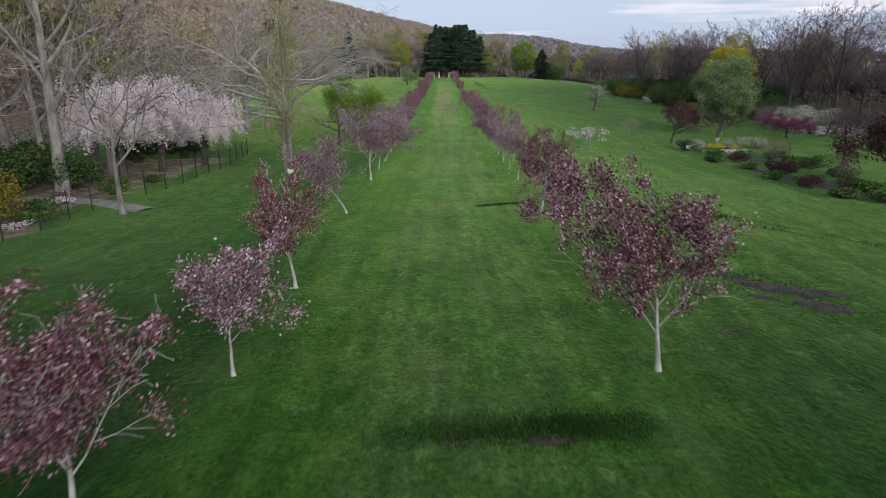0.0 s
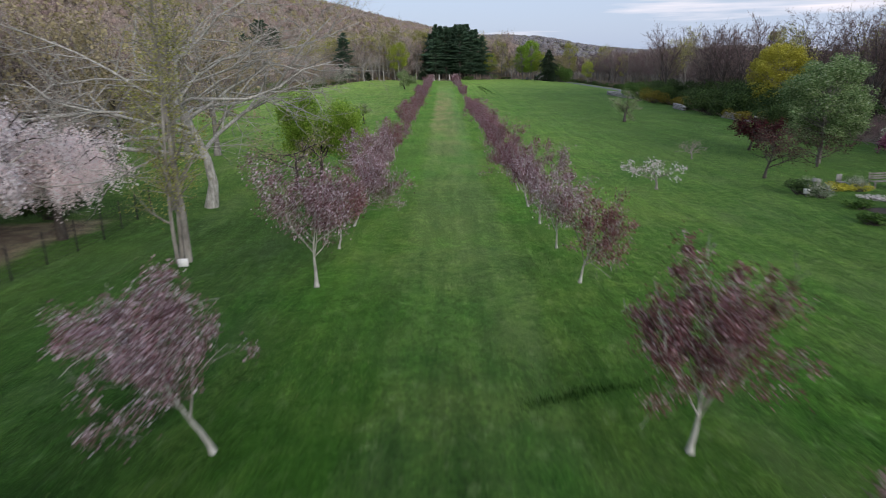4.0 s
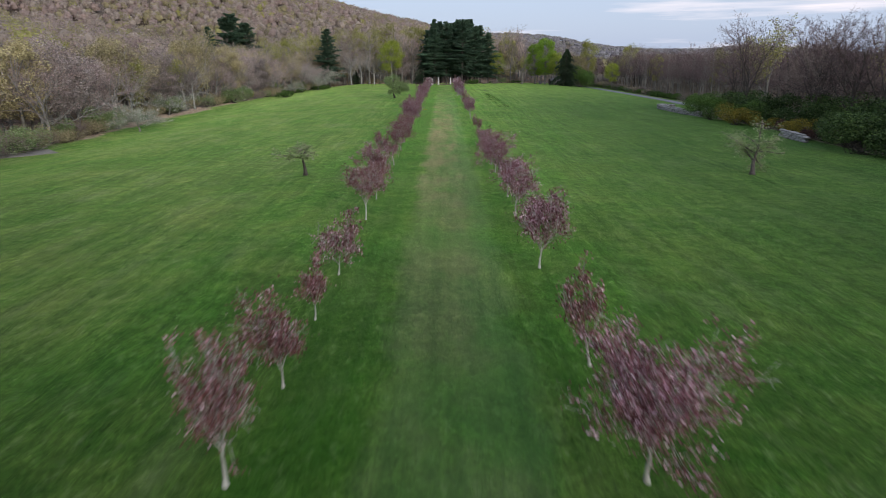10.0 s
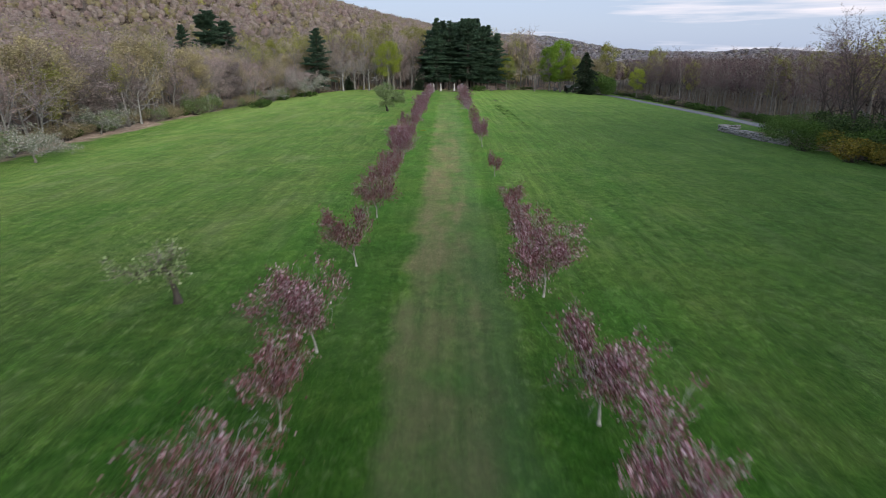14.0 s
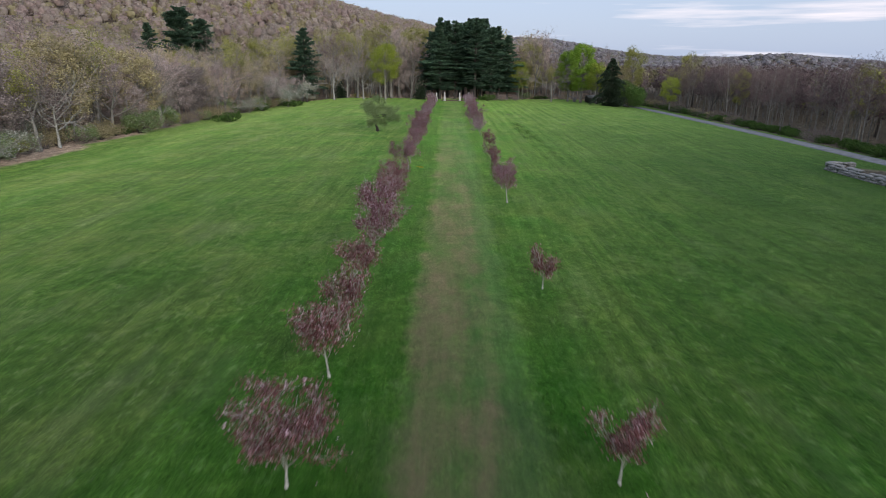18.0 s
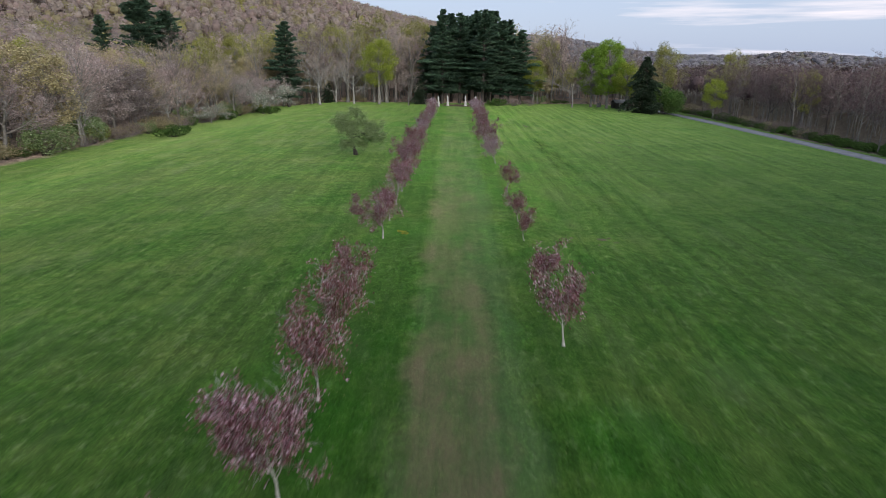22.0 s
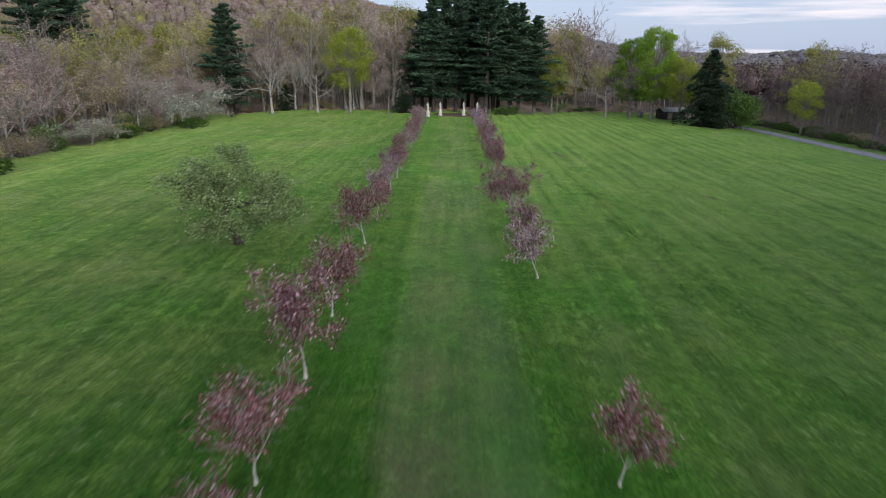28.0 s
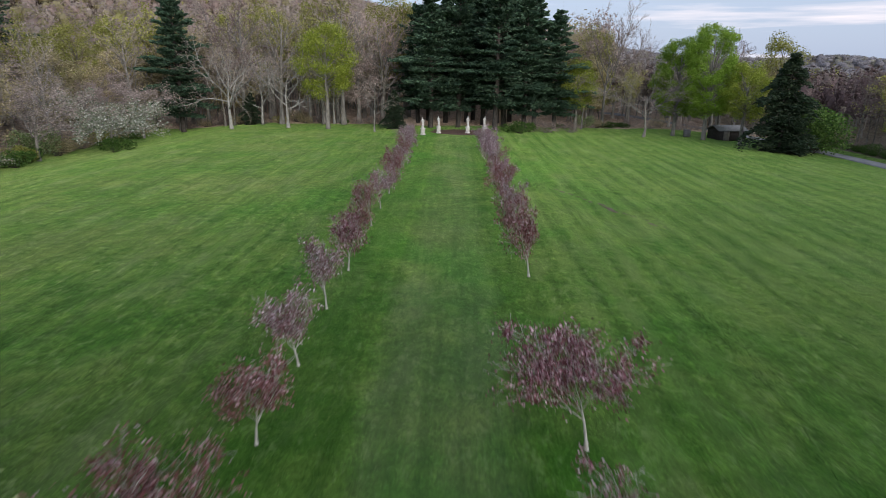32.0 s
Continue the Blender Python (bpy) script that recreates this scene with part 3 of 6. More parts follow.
def grow(rng, p, d, length, r, level, spec, out, limb=0):
    """A branch and all that grows from it. spec: a row for each level: (children, spread degrees, child length, wobble, upward pull, first child at)."""
    kids, spread, ratio, wob, up, first = spec[level]
    n = 6 if level < 2 else 3
    pts, dirs, q = [np.array(p, float)], [], np.array(d, float)
    for i in range(n):
        q = unit(q + rng.normal(0, wob, 3) + np.array((0, 0, up)))
        dirs.append(q)
        pts.append(pts[-1] + q * length / n)
    pts = np.array(pts)
    tip = 0.25 if level + 1 < len(spec) else 0.35
    radii = np.maximum(r * np.linspace(1, tip, n + 1), 0.004)
    out.append((pts, radii, level, limb))
    if level + 1 >= len(spec):
        return
    turn = rng.uniform(0, 6.28)
    for c in range(kids):
        f = first + (1 - first) * (c + rng.uniform(0.1, 0.9)) / kids
        i = min(int(f * n), n - 1)
        base = pts[i] + (pts[i + 1] - pts[i]) * (f * n - i)
        turn += 2.4 + rng.normal(0, 0.4)
        ax = dirs[i]
        s = unit(np.cross(ax, (0.3, 0.9, 0.2)))
        w = np.cross(ax, s)
        a = radians(spread * rng.uniform(0.7, 1.3))
        nd = ax * math.cos(a) + (s * math.cos(turn) + w * math.sin(turn)) * math.sin(a)
        cl = length * ratio * (1.15 - 0.55 * f) * rng.uniform(0.75, 1.25)
        grow(rng, base, nd, cl, r * (1 - 0.72 * f) * 0.62, level + 1, spec, out, c + 1 if level == 0 else limb)


def along(rng, branches, count, lo=0.2):
    """Places spread over branches by length, and the way the branch goes there."""
    seg_a, seg_b = [], []
    for pts, _, _, _ in branches:
        k = int(lo * (len(pts) - 1))
        seg_a.append(pts[k:-1])
        seg_b.append(pts[k + 1:])
    a, b = np.concatenate(seg_a), np.concatenate(seg_b)
    ln = np.linalg.norm(b - a, axis=1)
    i = rng.choice(len(a), count, p=ln / ln.sum())
    return a[i] + (b - a)[i] * rng.uniform(0, 1, count)[:, None], (b - a)[i] / (ln[i][:, None] + 1e-9)


def woody(branches, geo_of, sides=(7, 5, 4, 3)):
    for pts, radii, level, limb in branches:
        geo_of(level, limb).tube(pts, radii, sides[min(level, len(sides) - 1)], cap=level < 2)


def fit_size(branches, height, width, lean=0.0):
    """Bring a grown skeleton to the height and crown width wanted."""
    allp = np.concatenate([b[0] for b in branches])
    ext = max(np.percentile(allp[:, 0], 98) - np.percentile(allp[:, 0], 2), 0.2)
    kz, kx = height / allp[:, 2].max(), width / ext
    out = []
    for pts, radii, level, limb in branches:
        p = pts.copy()
        wide = kx if level else min(kx, 1.0)
        p[:, 0] = pts[:, 0] * kx + lean * np.clip(pts[:, 2] * kz / height, 0, 1)
        p[:, 1] = pts[:, 1] * kx
        p[:, 2] = pts[:, 2] * kz
        out.append((p, radii, level, limb))
    return out

# ---- ground, road ----


def sheet(xs, ys, lift=0.0):
    X, Y = np.meshgrid(xs, ys)
    v = np.stack([X, Y, gz(X, Y) + lift], -1).reshape(-1, 3)
    nx, ny = len(xs), len(ys)
    i, j = np.meshgrid(np.arange(ny - 1), np.arange(nx - 1), indexing="ij")
    a = (i * nx + j).reshape(-1)
    return v, np.stack([a, a + 1, a + nx + 1, a + nx], -1)


def graded(lo, near_lo, near_hi, hi, fine, n):
    a = near_lo - np.geomspace(1, 1 + near_lo - lo, n)[::-1] + 1 if lo < near_lo else np.array([near_lo])
    b = near_hi + np.geomspace(1, 1 + hi - near_hi, n) - 1
    return np.unique(np.concatenate([a, np.arange(near_lo, near_hi, fine), b]).round(3))


g = Geo()
gx, gy = graded(-2600, -66, 66, 2600, 2.0, 46), graded(-900, -30, 320, 3000, 2.0, 50)
gv, gf = sheet(gx, gy)
rough = np.random.default_rng(5).normal(0, 0.018, len(gv))
gv[:, 2] += rough * (np.abs(gv[:, 0]) < 70)
g.add(gv, gf)
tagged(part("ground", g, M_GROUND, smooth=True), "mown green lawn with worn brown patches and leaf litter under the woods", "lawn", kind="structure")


def ribbon(centre, width, lift, thick, mat, name, label, category):
    """A paved strip along a line of points, with edges of its own."""
    c = np.array(centre, float)
    s = np.linspace(0, len(c) - 1, (len(c) - 1) * 10 + 1)
    c = np.stack([np.interp(s, np.arange(len(c)), c[:, k]) for k in (0, 1)], -1)
    for _ in range(12):
        c[1:-1] = (c[:-2] + 2 * c[1:-1] + c[2:]) / 4
    t = np.gradient(c, axis=0)
    t /= np.linalg.norm(t, axis=1)[:, None]
    side = np.stack([t[:, 1], -t[:, 0]], -1)
    rows = []
    for o, dz in ((-0.5, -thick), (-0.49, 0), (-0.25, 0.03), (0, 0.05), (0.25, 0.03), (0.49, 0), (0.5, -thick)):
        p = c + side * width * o
        rows.append(np.column_stack([p, gz(p[:, 0], p[:, 1]) + lift + dz]))
    v = np.stack(rows, 1)
    n, m = v.shape[:2]
    i, j = np.meshgrid(np.arange(n - 1), np.arange(m - 1), indexing="ij")
    a = (i * m + j).reshape(-1)
    ge = Geo().add(v.reshape(-1, 3), np.stack([a, a + 1, a + m + 1, a + m], -1))
    return tagged(part(name, ge, mat, smooth=True), label, category, kind="structure")


ribbon([(60, 120), (55, 160), (53, 195), (52.6, 230), (52, 262), (50, 285), (44, 305), (34, 330)], 4.4, 0.05, 0.15, M_ASPHALT,
       "road", "grey worn asphalt lane along the edge of the lawn", "road")
ribbon([(-24, 30.5), (-17, 29.4), (-15.2, 28.2), (-13.6, 27.3)], 1.1, 0.03, 0.1, M_GRAVEL, "path", "pale gravel path through the garden fence", "path")
ribbon([(-70, 108), (-58, 117), (-50, 122), (-46, 126)], 5.0, 0.03, 0.1, M_GRAVEL, "track", "bare earth track at the edge of the woods", "track")


def patch(name, x, y, lx, ly, mat, label, seed, lift=0.03, turn=0.0, category="soil patch"):
    """A low irregular patch of soil or mulch on the lawn."""
    rng = np.random.default_rng(seed)
    n, rings = 40, 5
    a = np.arange(n) * 2 * math.pi / n
    wob = 1 + sum(rng.normal(0, 0.22 / k) * np.cos(k * a + rng.uniform(0, 6)) for k in range(1, 7))
    v = [(0.0, 0.0, 1.0)]
    for r in range(1, rings + 1):
        f = r / rings
        for s in range(n):
            v.append((math.cos(a[s]) * f * wob[s], math.sin(a[s]) * f * wob[s], 1 - f ** 3))
    v = np.array(v)
    ca, sa = math.cos(radians(turn)), math.sin(radians(turn))
    px, py = v[:, 0] * lx / 2, v[:, 1] * ly / 2
    wx, wy = x + px * ca - py * sa, y + px * sa + py * ca
    v = np.column_stack([wx, wy, gz(wx, wy) - 0.03 + v[:, 2] * (lift + 0.03) + rng.normal(0, 0.006, len(v))])
    ge = Geo().add(v, [(0, 1 + s, 1 + (s + 1) % n) for s in range(n)])
    f = []
    for r in range(rings - 1):
        f += [(1 + r * n + s, 1 + (r + 1) * n + s, 1 + (r + 1) * n + (s + 1) % n, 1 + r * n + (s + 1) % n) for s in range(n)]
    ge.f.append((np.array(f), 0))
    return tagged(part(name, ge, mat, smooth=True), label, category, kind="stuff")


# ---- purple-leaved trees of the avenue ----
PLUM_SPEC = [(5, 34, 0.95, 0.05, 0.02, 0.5), (7, 38, 0.5, 0.13, 0.12, 0.15), (4, 44, 0.55, 0.2, 0.05, 0.2), (0, 0, 0, 0.2, 0.03, 0)]


def plum_tree(x, y, h, w, lean, seed, kind, thick=1.0):
    rng = np.random.default_rng(seed)
    small = h < 2.95
    spec = [(int(rng.integers(4, 6)) if small else int(rng.integers(6, 9)), rng.uniform(28, 50), rng.uniform(1.7, 2.3), 0.07, 0.02, 0.5)] + PLUM_SPEC[1:]
    br = []
    grow(rng, (0, 0, 0), unit(np.array((rng.normal(0, 0.06), rng.normal(0, 0.06), 1.0))), 0.3, 1.0, 0, spec, br)
    br = fit_size(br, h - 0.12, w * 0.86, lean)
    r0 = 0.052 * (h / 3.6) * thick
    br = [(p, np.maximum(r * r0, 0.006), lv, lb) for p, r, lv, lb in br]
    br[0][1][0] *= 1.5
    tree = thing("purple_cherry_tree", PLUM_LABELS[kind], "tree", "avenue of purple cherry trees")
    tree.matrix_basis = pose(x, y, G(x, y) - 0.03)
    geos = {}

    def geo_of(level, limb):
        return geos.setdefault(0 if level == 0 else limb, Geo())
    woody(br, geo_of, (8, 5, 4, 3))
    for limb, ge in geos.items():
        part("trunk" if limb == 0 else "limb", ge, M_PALE_BARK if limb == 0 or rng.uniform() < 0.55 else M_GREY_BARK, tree, "pale grey lichened trunk" if limb == 0 else "", smooth=True)
    outer = [b for b in br if b[2] >= 1]
    vol = w * w * h
    clumps = int(np.clip(60 + vol * 6.0, 75, 330))
    c, way = along(rng, outer, clumps, 0.3)
    per = 54 if y < 32 else 36 if y < 60 else 24
    pos = np.repeat(c, per, 0) + rng.normal(0, 1, (clumps * per, 3)) * (0.095 + 0.01 * w) * (0.8 if y < 32 else 1.0) * np.repeat(rng.uniform(0.6, 1.4, clumps), per)[:, None]
    low = pos[:, 2] > 0.22 * h
    ge = Geo().leaves(rng, pos[low], 0.041 if y < 32 else 0.044 if y < 60 else 0.053, along=np.repeat(way, per, 0)[low])
    part("foliage", ge, (M_PLUM, M_PLUM_B, M_PLUM_C)[kind], tree)
    return tree


PLUM_LABELS = ("young cherry tree with dark purple leaves and pale trunk",
               "young cherry tree with brownish purple leaves and pale trunk",
               "young cherry tree with pinkish purple new leaves and pale trunk")
# along the row: height, crown width, crown's lean to the side, leaf tone
LEFT_ROW = [(6.8, 3.6, 2.3, 0.1, 0), (11.0, 2.9, 2.3, -0.35, 2), (16.4, 3.9, 2.2, -0.1, 1), (26.6, 3.6, 2.9, 0.0, 2), (36.0, 4.7, 3.5, -0.1, 2),
            (40.6, 3.5, 2.6, 0.1, 1), (44.5, 3.8, 3.1, 0.6, 2), (50.3, 4.5, 2.8, 0.1, 2), (54.2, 4.4, 2.7, 0.3, 2), (64.3, 3.9, 1.7, 0.2, 1),
            (68.4, 3.0, 1.8, -0.1, 1), (73.1, 2.4, 0.9, 0.1, 1), (77.8, 3.1, 1.9, 0.05, 0), (87.5, 3.3, 2.6, 0.0, 1), (93.3, 2.6, 1.9, 0.0, 1),
            (98.0, 3.5, 2.8, -0.25, 0), (107.5, 3.4, 2.6, -0.3, 1), (117.2, 3.2, 2.9, -0.1, 1), (123.0, 3.3, 2.3, -0.1, 1), (126.9, 3.1, 1.8, -0.1, 1),
            (132.1, 2.8, 2.3, 0.0, 1), (136.4, 4.0, 2.8, -0.3, 0), (141.7, 3.9, 2.9, -0.1, 0), (146.6, 3.5, 2.5, 0.0, 1), (150.9, 3.5, 2.4, -0.2, 1),
            (155.6, 2.9, 2.3, 0.0, 1), (165.2, 3.7, 2.9, -0.05, 0), (169.5, 2.7, 1.1, 0.0, 1), (174.4, 3.6, 2.1, 0.4, 0), (179.0, 3.2, 2.2, 0.0, 1),
            (184.0, 4.3, 2.6, -0.3, 0), (188.8, 3.6, 2.6, 0.2, 1), (198.5, 3.7, 2.8, 0.0, 1), (203.8, 2.8, 2.0, 0.0, 1), (208.2, 3.1, 1.9, -0.1, 2),
            (213.1, 3.2, 1.7, -0.15, 2), (218.0, 3.3, 1.9, 0.0, 0), (222.4, 3.1, 1.9, 0.0, 1), (226.7, 3.4, 1.9, -0.2, 1), (231.6, 3.2, 1.8, 0.0, 2),
            (236.7, 3.5, 1.7, 0.1, 1), (241.8, 3.2, 1.8, 0.0, 1), (245.5, 3.0, 1.8, 0.0, 2), (250.6, 3.2, 1.9, 0.0, 1), (255.4, 3.1, 2.0, 0.0, 2), (260.2, 3.3, 2.2, 0.0, 2), (265.0, 3.3, 2.2, 0.0, 2)]
RIGHT_ROW = [(11.2, 4.4, 3.5, -0.3, 0), (21.4, 3.5, 2.5, -0.1, 0), (26.5, 4.1, 2.7, 0.15, 1), (36.2, 3.5, 2.1, 0.15, 1), (40.4, 3.3, 2.3, -0.1, 2),
             (44.7, 3.9, 2.6, 0.0, 2), (48.7, 3.8, 2.5, 0.1, 0), (53.6, 3.6, 2.7, -0.2, 0), (59.1, 3.3, 2.2, 0.05, 0), (64.4, 4.0, 3.6, -0.2, 0),
             (69.6, 3.4, 1.3, -0.7, 1), (78.6, 3.6, 2.4, 0.0, 0), (84.4, 2.8, 2.6, 0.0, 0), (88.3, 3.6, 2.5, -0.2, 0), (93.6, 3.6, 2.7, -0.3, 0),
             (103.3, 3.6, 3.4, -0.05, 0), (107.5, 3.3, 2.0, -0.3, 1), (113.3, 2.7, 1.6, -0.4, 1), (117.5, 2.5, 1.75, 0.05, 1), (131.9, 2.5, 1.2, -0.25, 1),
             (150.9, 3.5, 1.95, -0.25, 0), (156.4, 2.8, 1.9, -0.1, 0), (165.2, 2.4, 1.1, -0.3, 1), (169.7, 2.6, 1.6, -0.5, 1), (179.1, 2.7, 1.75, -0.3, 1),
             (193.4, 3.4, 2.0, -0.2, 2), (199.0, 3.0, 2.2, -0.3, 0), (203.9, 3.9, 3.4, 0.0, 0), (217.7, 3.8, 2.0, -0.4, 1), (222.5, 3.5, 1.9, -0.2, 1),
             (227.2, 3.3, 2.0, -0.1, 2), (232.0, 3.6, 2.1, -0.2, 1), (236.8, 3.4, 2.0, 0.0, 2), (241.6, 3.3, 2.0, 0.0, 1), (246.4, 3.5, 2.1, 0.0, 2), (251.2, 3.3, 2.0, 0.0, 2), (256.0, 3.3, 2.2, 0.0, 2), (261.0, 3.4, 2.3, 0.0, 2), (265.8, 3.3, 2.3, 0.0, 2)]
side_rng = np.random.default_rng(11)
for n_tree, (y, h, w, lean, tone) in enumerate(LEFT_ROW):
    plum_tree((-4.28 if n_tree else -5.0) + side_rng.normal(0, 0.05), y, h, w, lean, 100 + n_tree, tone)
for n_tree, (y, h, w, lean, tone) in enumerate(RIGHT_ROW):
    plum_tree(4.38 + side_rng.normal(0, 0.05), y, h, w, lean, 300 + n_tree, tone)

# ---- other trees ----


def tree_of(name, label, spec, seed, length, radius, height, width, bark, twigs=None, twig_n=0, twig_len=0.5, twig_w=0.014, foliage=None, leaf_n=0, leaf=0.12, spread=0.25,
            start=None, flat=0.0, group="", per=8, lean=0.0, haze=1, split=True, fine=0.0):
    """A tree from a growth rule, with bare twigs or leaves; it stands at the origin until it is planted."""
    rng = np.random.default_rng(seed)
    br = []
    grow(rng, (0, 0, 0), np.array(start if start is not None else (0.02, 0.0, 1.0)), length, radius, 0, spec, br)
    br = fit_size(br, height, width, lean)
    br[0][1][0] *= 1.35
    tree = thing(name, label, "tree", group)
    geos = {}
    woody([b for b in br if not fine or b[2] < len(spec) - 1], lambda level, limb: geos.setdefault(0 if level == 0 else limb if split else 1, Geo()), (9, 6, 4, 3))
    for limb, ge in geos.items():
        part("trunk" if limb == 0 else "limb" if split else "branch_frame", ge, bark, tree, smooth=True)
    outer = [b for b in br if b[2] >= max(haze, len(spec) - 2)]
    if fine:
        ge = Geo()
        for pts, _, level, _ in br:
            if level == len(spec) - 1:
                ge.add(np.array([pts[0] + (0, 0, fine / 2), pts[0] - (0, 0, fine / 2), pts[-1]]) if abs(pts[-1][2] - pts[0][2]) < 0.5 * np.linalg.norm(pts[-1] - pts[0]) else np.array([pts[0] + (fine / 2, 0, 0), pts[0] - (fine / 2, 0, 0), pts[-1]]), [(0, 1, 2)])
        part("twig_spray", ge, twigs or bark, tree)
    if twigs:
        c, way = along(rng, outer, twig_n, 0.1)
        v = way + rng.normal(0, 0.55, c.shape) + np.array((0, 0, 0.15))
        v /= np.linalg.norm(v, axis=1)[:, None]
        part("twig_crown", Geo().slivers(rng, c + rng.normal(0, 0.05, c.shape), v, twig_len, twig_w), twigs, tree)
    if foliage:
        c, way = along(rng, outer, leaf_n // per, 0.15)
        pos = np.repeat(c, per, 0) + rng.normal(0, spread, (len(c) * per, 3))
        part("foliage", Geo().leaves(rng, pos, leaf, flat=flat), foliage, tree)
    return tree


# growth rules for the kinds of tree
STEM = [(14, 48, 0.42, 0.03, 0.03, 0.3), (5, 45, 0.5, 0.1, 0.1, 0.2), (4, 42, 0.5, 0.14, 0.06, 0.15), (4, 44, 0.62, 0.1, 0.03, 0.15)]
VASE = [(7, 38, 1.05, 0.04, 0.02, 0.36), (7, 44, 0.5, 0.12, 0.09, 0.18), (5, 42, 0.5, 0.16, 0.05, 0.15), (4, 44, 0.62, 0.1, 0.03, 0.15)]
POLE = [(16, 34, 0.24, 0.012, 0.02, 0.3), (5, 40, 0.5, 0.1, 0.12, 0.2), (3, 40, 0.5, 0.12, 0.06, 0.2), (4, 44, 0.65, 0.1, 0.03, 0.15)]
ROUND = [(9, 52, 0.85, 0.04, 0.02, 0.26), (6, 46, 0.52, 0.12, 0.06, 0.18), (4, 44, 0.5, 0.16, 0.04, 0.15), (4, 44, 0.62, 0.1, 0.03, 0.15)]
LOW = [(6, 62, 1.25, 0.1, -0.02, 0.45), (7, 50, 0.6, 0.2, 0.05, 0.2), (5, 48, 0.55, 0.24, -0.02, 0.2), (3, 45, 0.5, 0.25, -0.03, 0.2)]

# templates for the woods, planted in numbers below
WOOD = "bare trees at the edge of the woods"
wood_trees = [
    tree_of("bare_tree", "tall bare grey tree with fine brown twigs in the woods", STEM, 1, 1.0, 0.27, 14, 6.5, M_GREY_BARK, M_TWIG, 1458, 0.6, 0.024, group=WOOD, split=False, fine=0.03),
    tree_of("bare_tree", "spreading bare tree with reddish twigs at the wood's edge", VASE, 2, 0.6, 0.28, 12, 8.5, M_GREY_BARK, M_TWIG_RED, 1913, 0.6, 0.024, group=WOOD, split=False, fine=0.03),
    tree_of("bare_tree", "bare many-branched tree with brown twig haze", ROUND, 3, 0.8, 0.24, 10, 8, M_GREY_BARK, M_TWIG_RED, 2187, 0.55, 0.024, group=WOOD, split=False, fine=0.03),
    tree_of("budding_tree", "tall tree with yellow-green spring buds over bare limbs", VASE, 4, 0.6, 0.26, 14, 8, M_GREY_BARK, M_TWIG, 1093, 0.5, 0.024, M_BUD, 3000, 0.15, 0.3, group="budding trees in the woods", split=False, fine=0.03),
    tree_of("budding_tree", "tree with olive brown buds over bare limbs", ROUND, 5, 0.8, 0.24, 11, 8, M_GREY_BARK, M_TWIG, 1093, 0.5, 0.024, M_OLIVE, 3200, 0.15, 0.3, group="budding trees in the woods", split=False, fine=0.03),
    tree_of("bare_tree", "slender bare tree with a pale straight trunk", POLE, 6, 1.0, 0.1, 14, 4.2, M_GREY_BARK, M_WOOD_RED, 1579, 0.5, 0.024, group=WOOD, split=False, fine=0.03),
    tree_of("bare_tree", "slender bare dark tree with reddish twig haze", POLE, 7, 1.0, 0.095, 12, 4.6, M_OAK_BARK, M_WOOD_RED, 1944, 0.55, 0.024, group=WOOD, split=False, fine=0.03),
    tree_of("budding_tree", "young tree in fresh green leaf among bare woods", ROUND, 8, 0.8, 0.14, 10, 6, M_GREY_BARK, M_TWIG, 300, 0.5, 0.02, M_BUD, 4000, 0.2, 0.35, group="budding trees in the woods", split=False, fine=0.03),
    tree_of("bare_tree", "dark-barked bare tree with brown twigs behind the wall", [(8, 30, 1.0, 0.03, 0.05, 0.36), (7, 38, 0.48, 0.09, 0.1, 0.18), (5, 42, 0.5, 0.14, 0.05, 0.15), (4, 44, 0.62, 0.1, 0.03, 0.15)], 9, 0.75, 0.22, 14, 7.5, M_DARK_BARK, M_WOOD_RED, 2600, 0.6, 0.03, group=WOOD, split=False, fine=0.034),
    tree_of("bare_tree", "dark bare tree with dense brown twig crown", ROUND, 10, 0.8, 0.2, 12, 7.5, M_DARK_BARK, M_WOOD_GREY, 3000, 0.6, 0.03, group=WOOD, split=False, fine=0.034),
]

# ---- planting the woods ----
wood_rng = np.random.default_rng(21)
spots = {i: [] for i in range(10)}


def wood(x0, x1, y0, y1, count, weights, smin=0.8, smax=1.15, tall=1.0, gap=2.6):
    """Scatter wood trees over a stretch of the plan, keeping a gap between them."""
    done = []
    tries = 0
    w = np.array(weights, float) / sum(weights)
    while len(done) < count and tries < count * 12:
        tries += 1
        x, y = wood_rng.uniform(x0, x1), wood_rng.uniform(y0, y1)
        if any((x - a) ** 2 + (y - b) ** 2 < gap * gap for a, b in done):
            continue
        done.append((x, y))
        k = int(wood_rng.choice(len(w), p=w))
        spots[k].append(at(x, y, wood_rng.uniform(0, 360), wood_rng.uniform(smin, smax), 0.05, tall))


#                                     stem vase round bud olive pole dark green, dark vase and round
wood(-46, -20, 24, 44, 15, (4, 3, 2, 1, 2, 1, 1, 0), 0.95, 1.35)
wood(-70, -34, 44, 112, 30, (3, 3, 3, 2, 3, 2, 2, 0), 0.9, 1.25)
wood(-66, -51, 112, 160, 15, (2, 3, 3, 2, 3, 2, 1, 0.6), 0.8, 1.2, gap=4.0)
wood(-68, -52, 160, 230, 20, (3, 4, 3, 2, 3, 3, 1, 0.6), 0.85, 1.25, gap=4.2)
wood(-68, -48, 230, 292, 22, (3, 3, 3, 3, 2, 3, 1, 0.6), 0.95, 1.4, gap=4.0)
wood(-50, -8, 291, 312, 30, (5, 3, 1, 6, 1, 3, 1, 0), 1.2, 1.7)
wood(20, 58, 292, 316, 26, (3, 3, 3, 3, 2, 2, 2, 3), 0.75, 1.2)
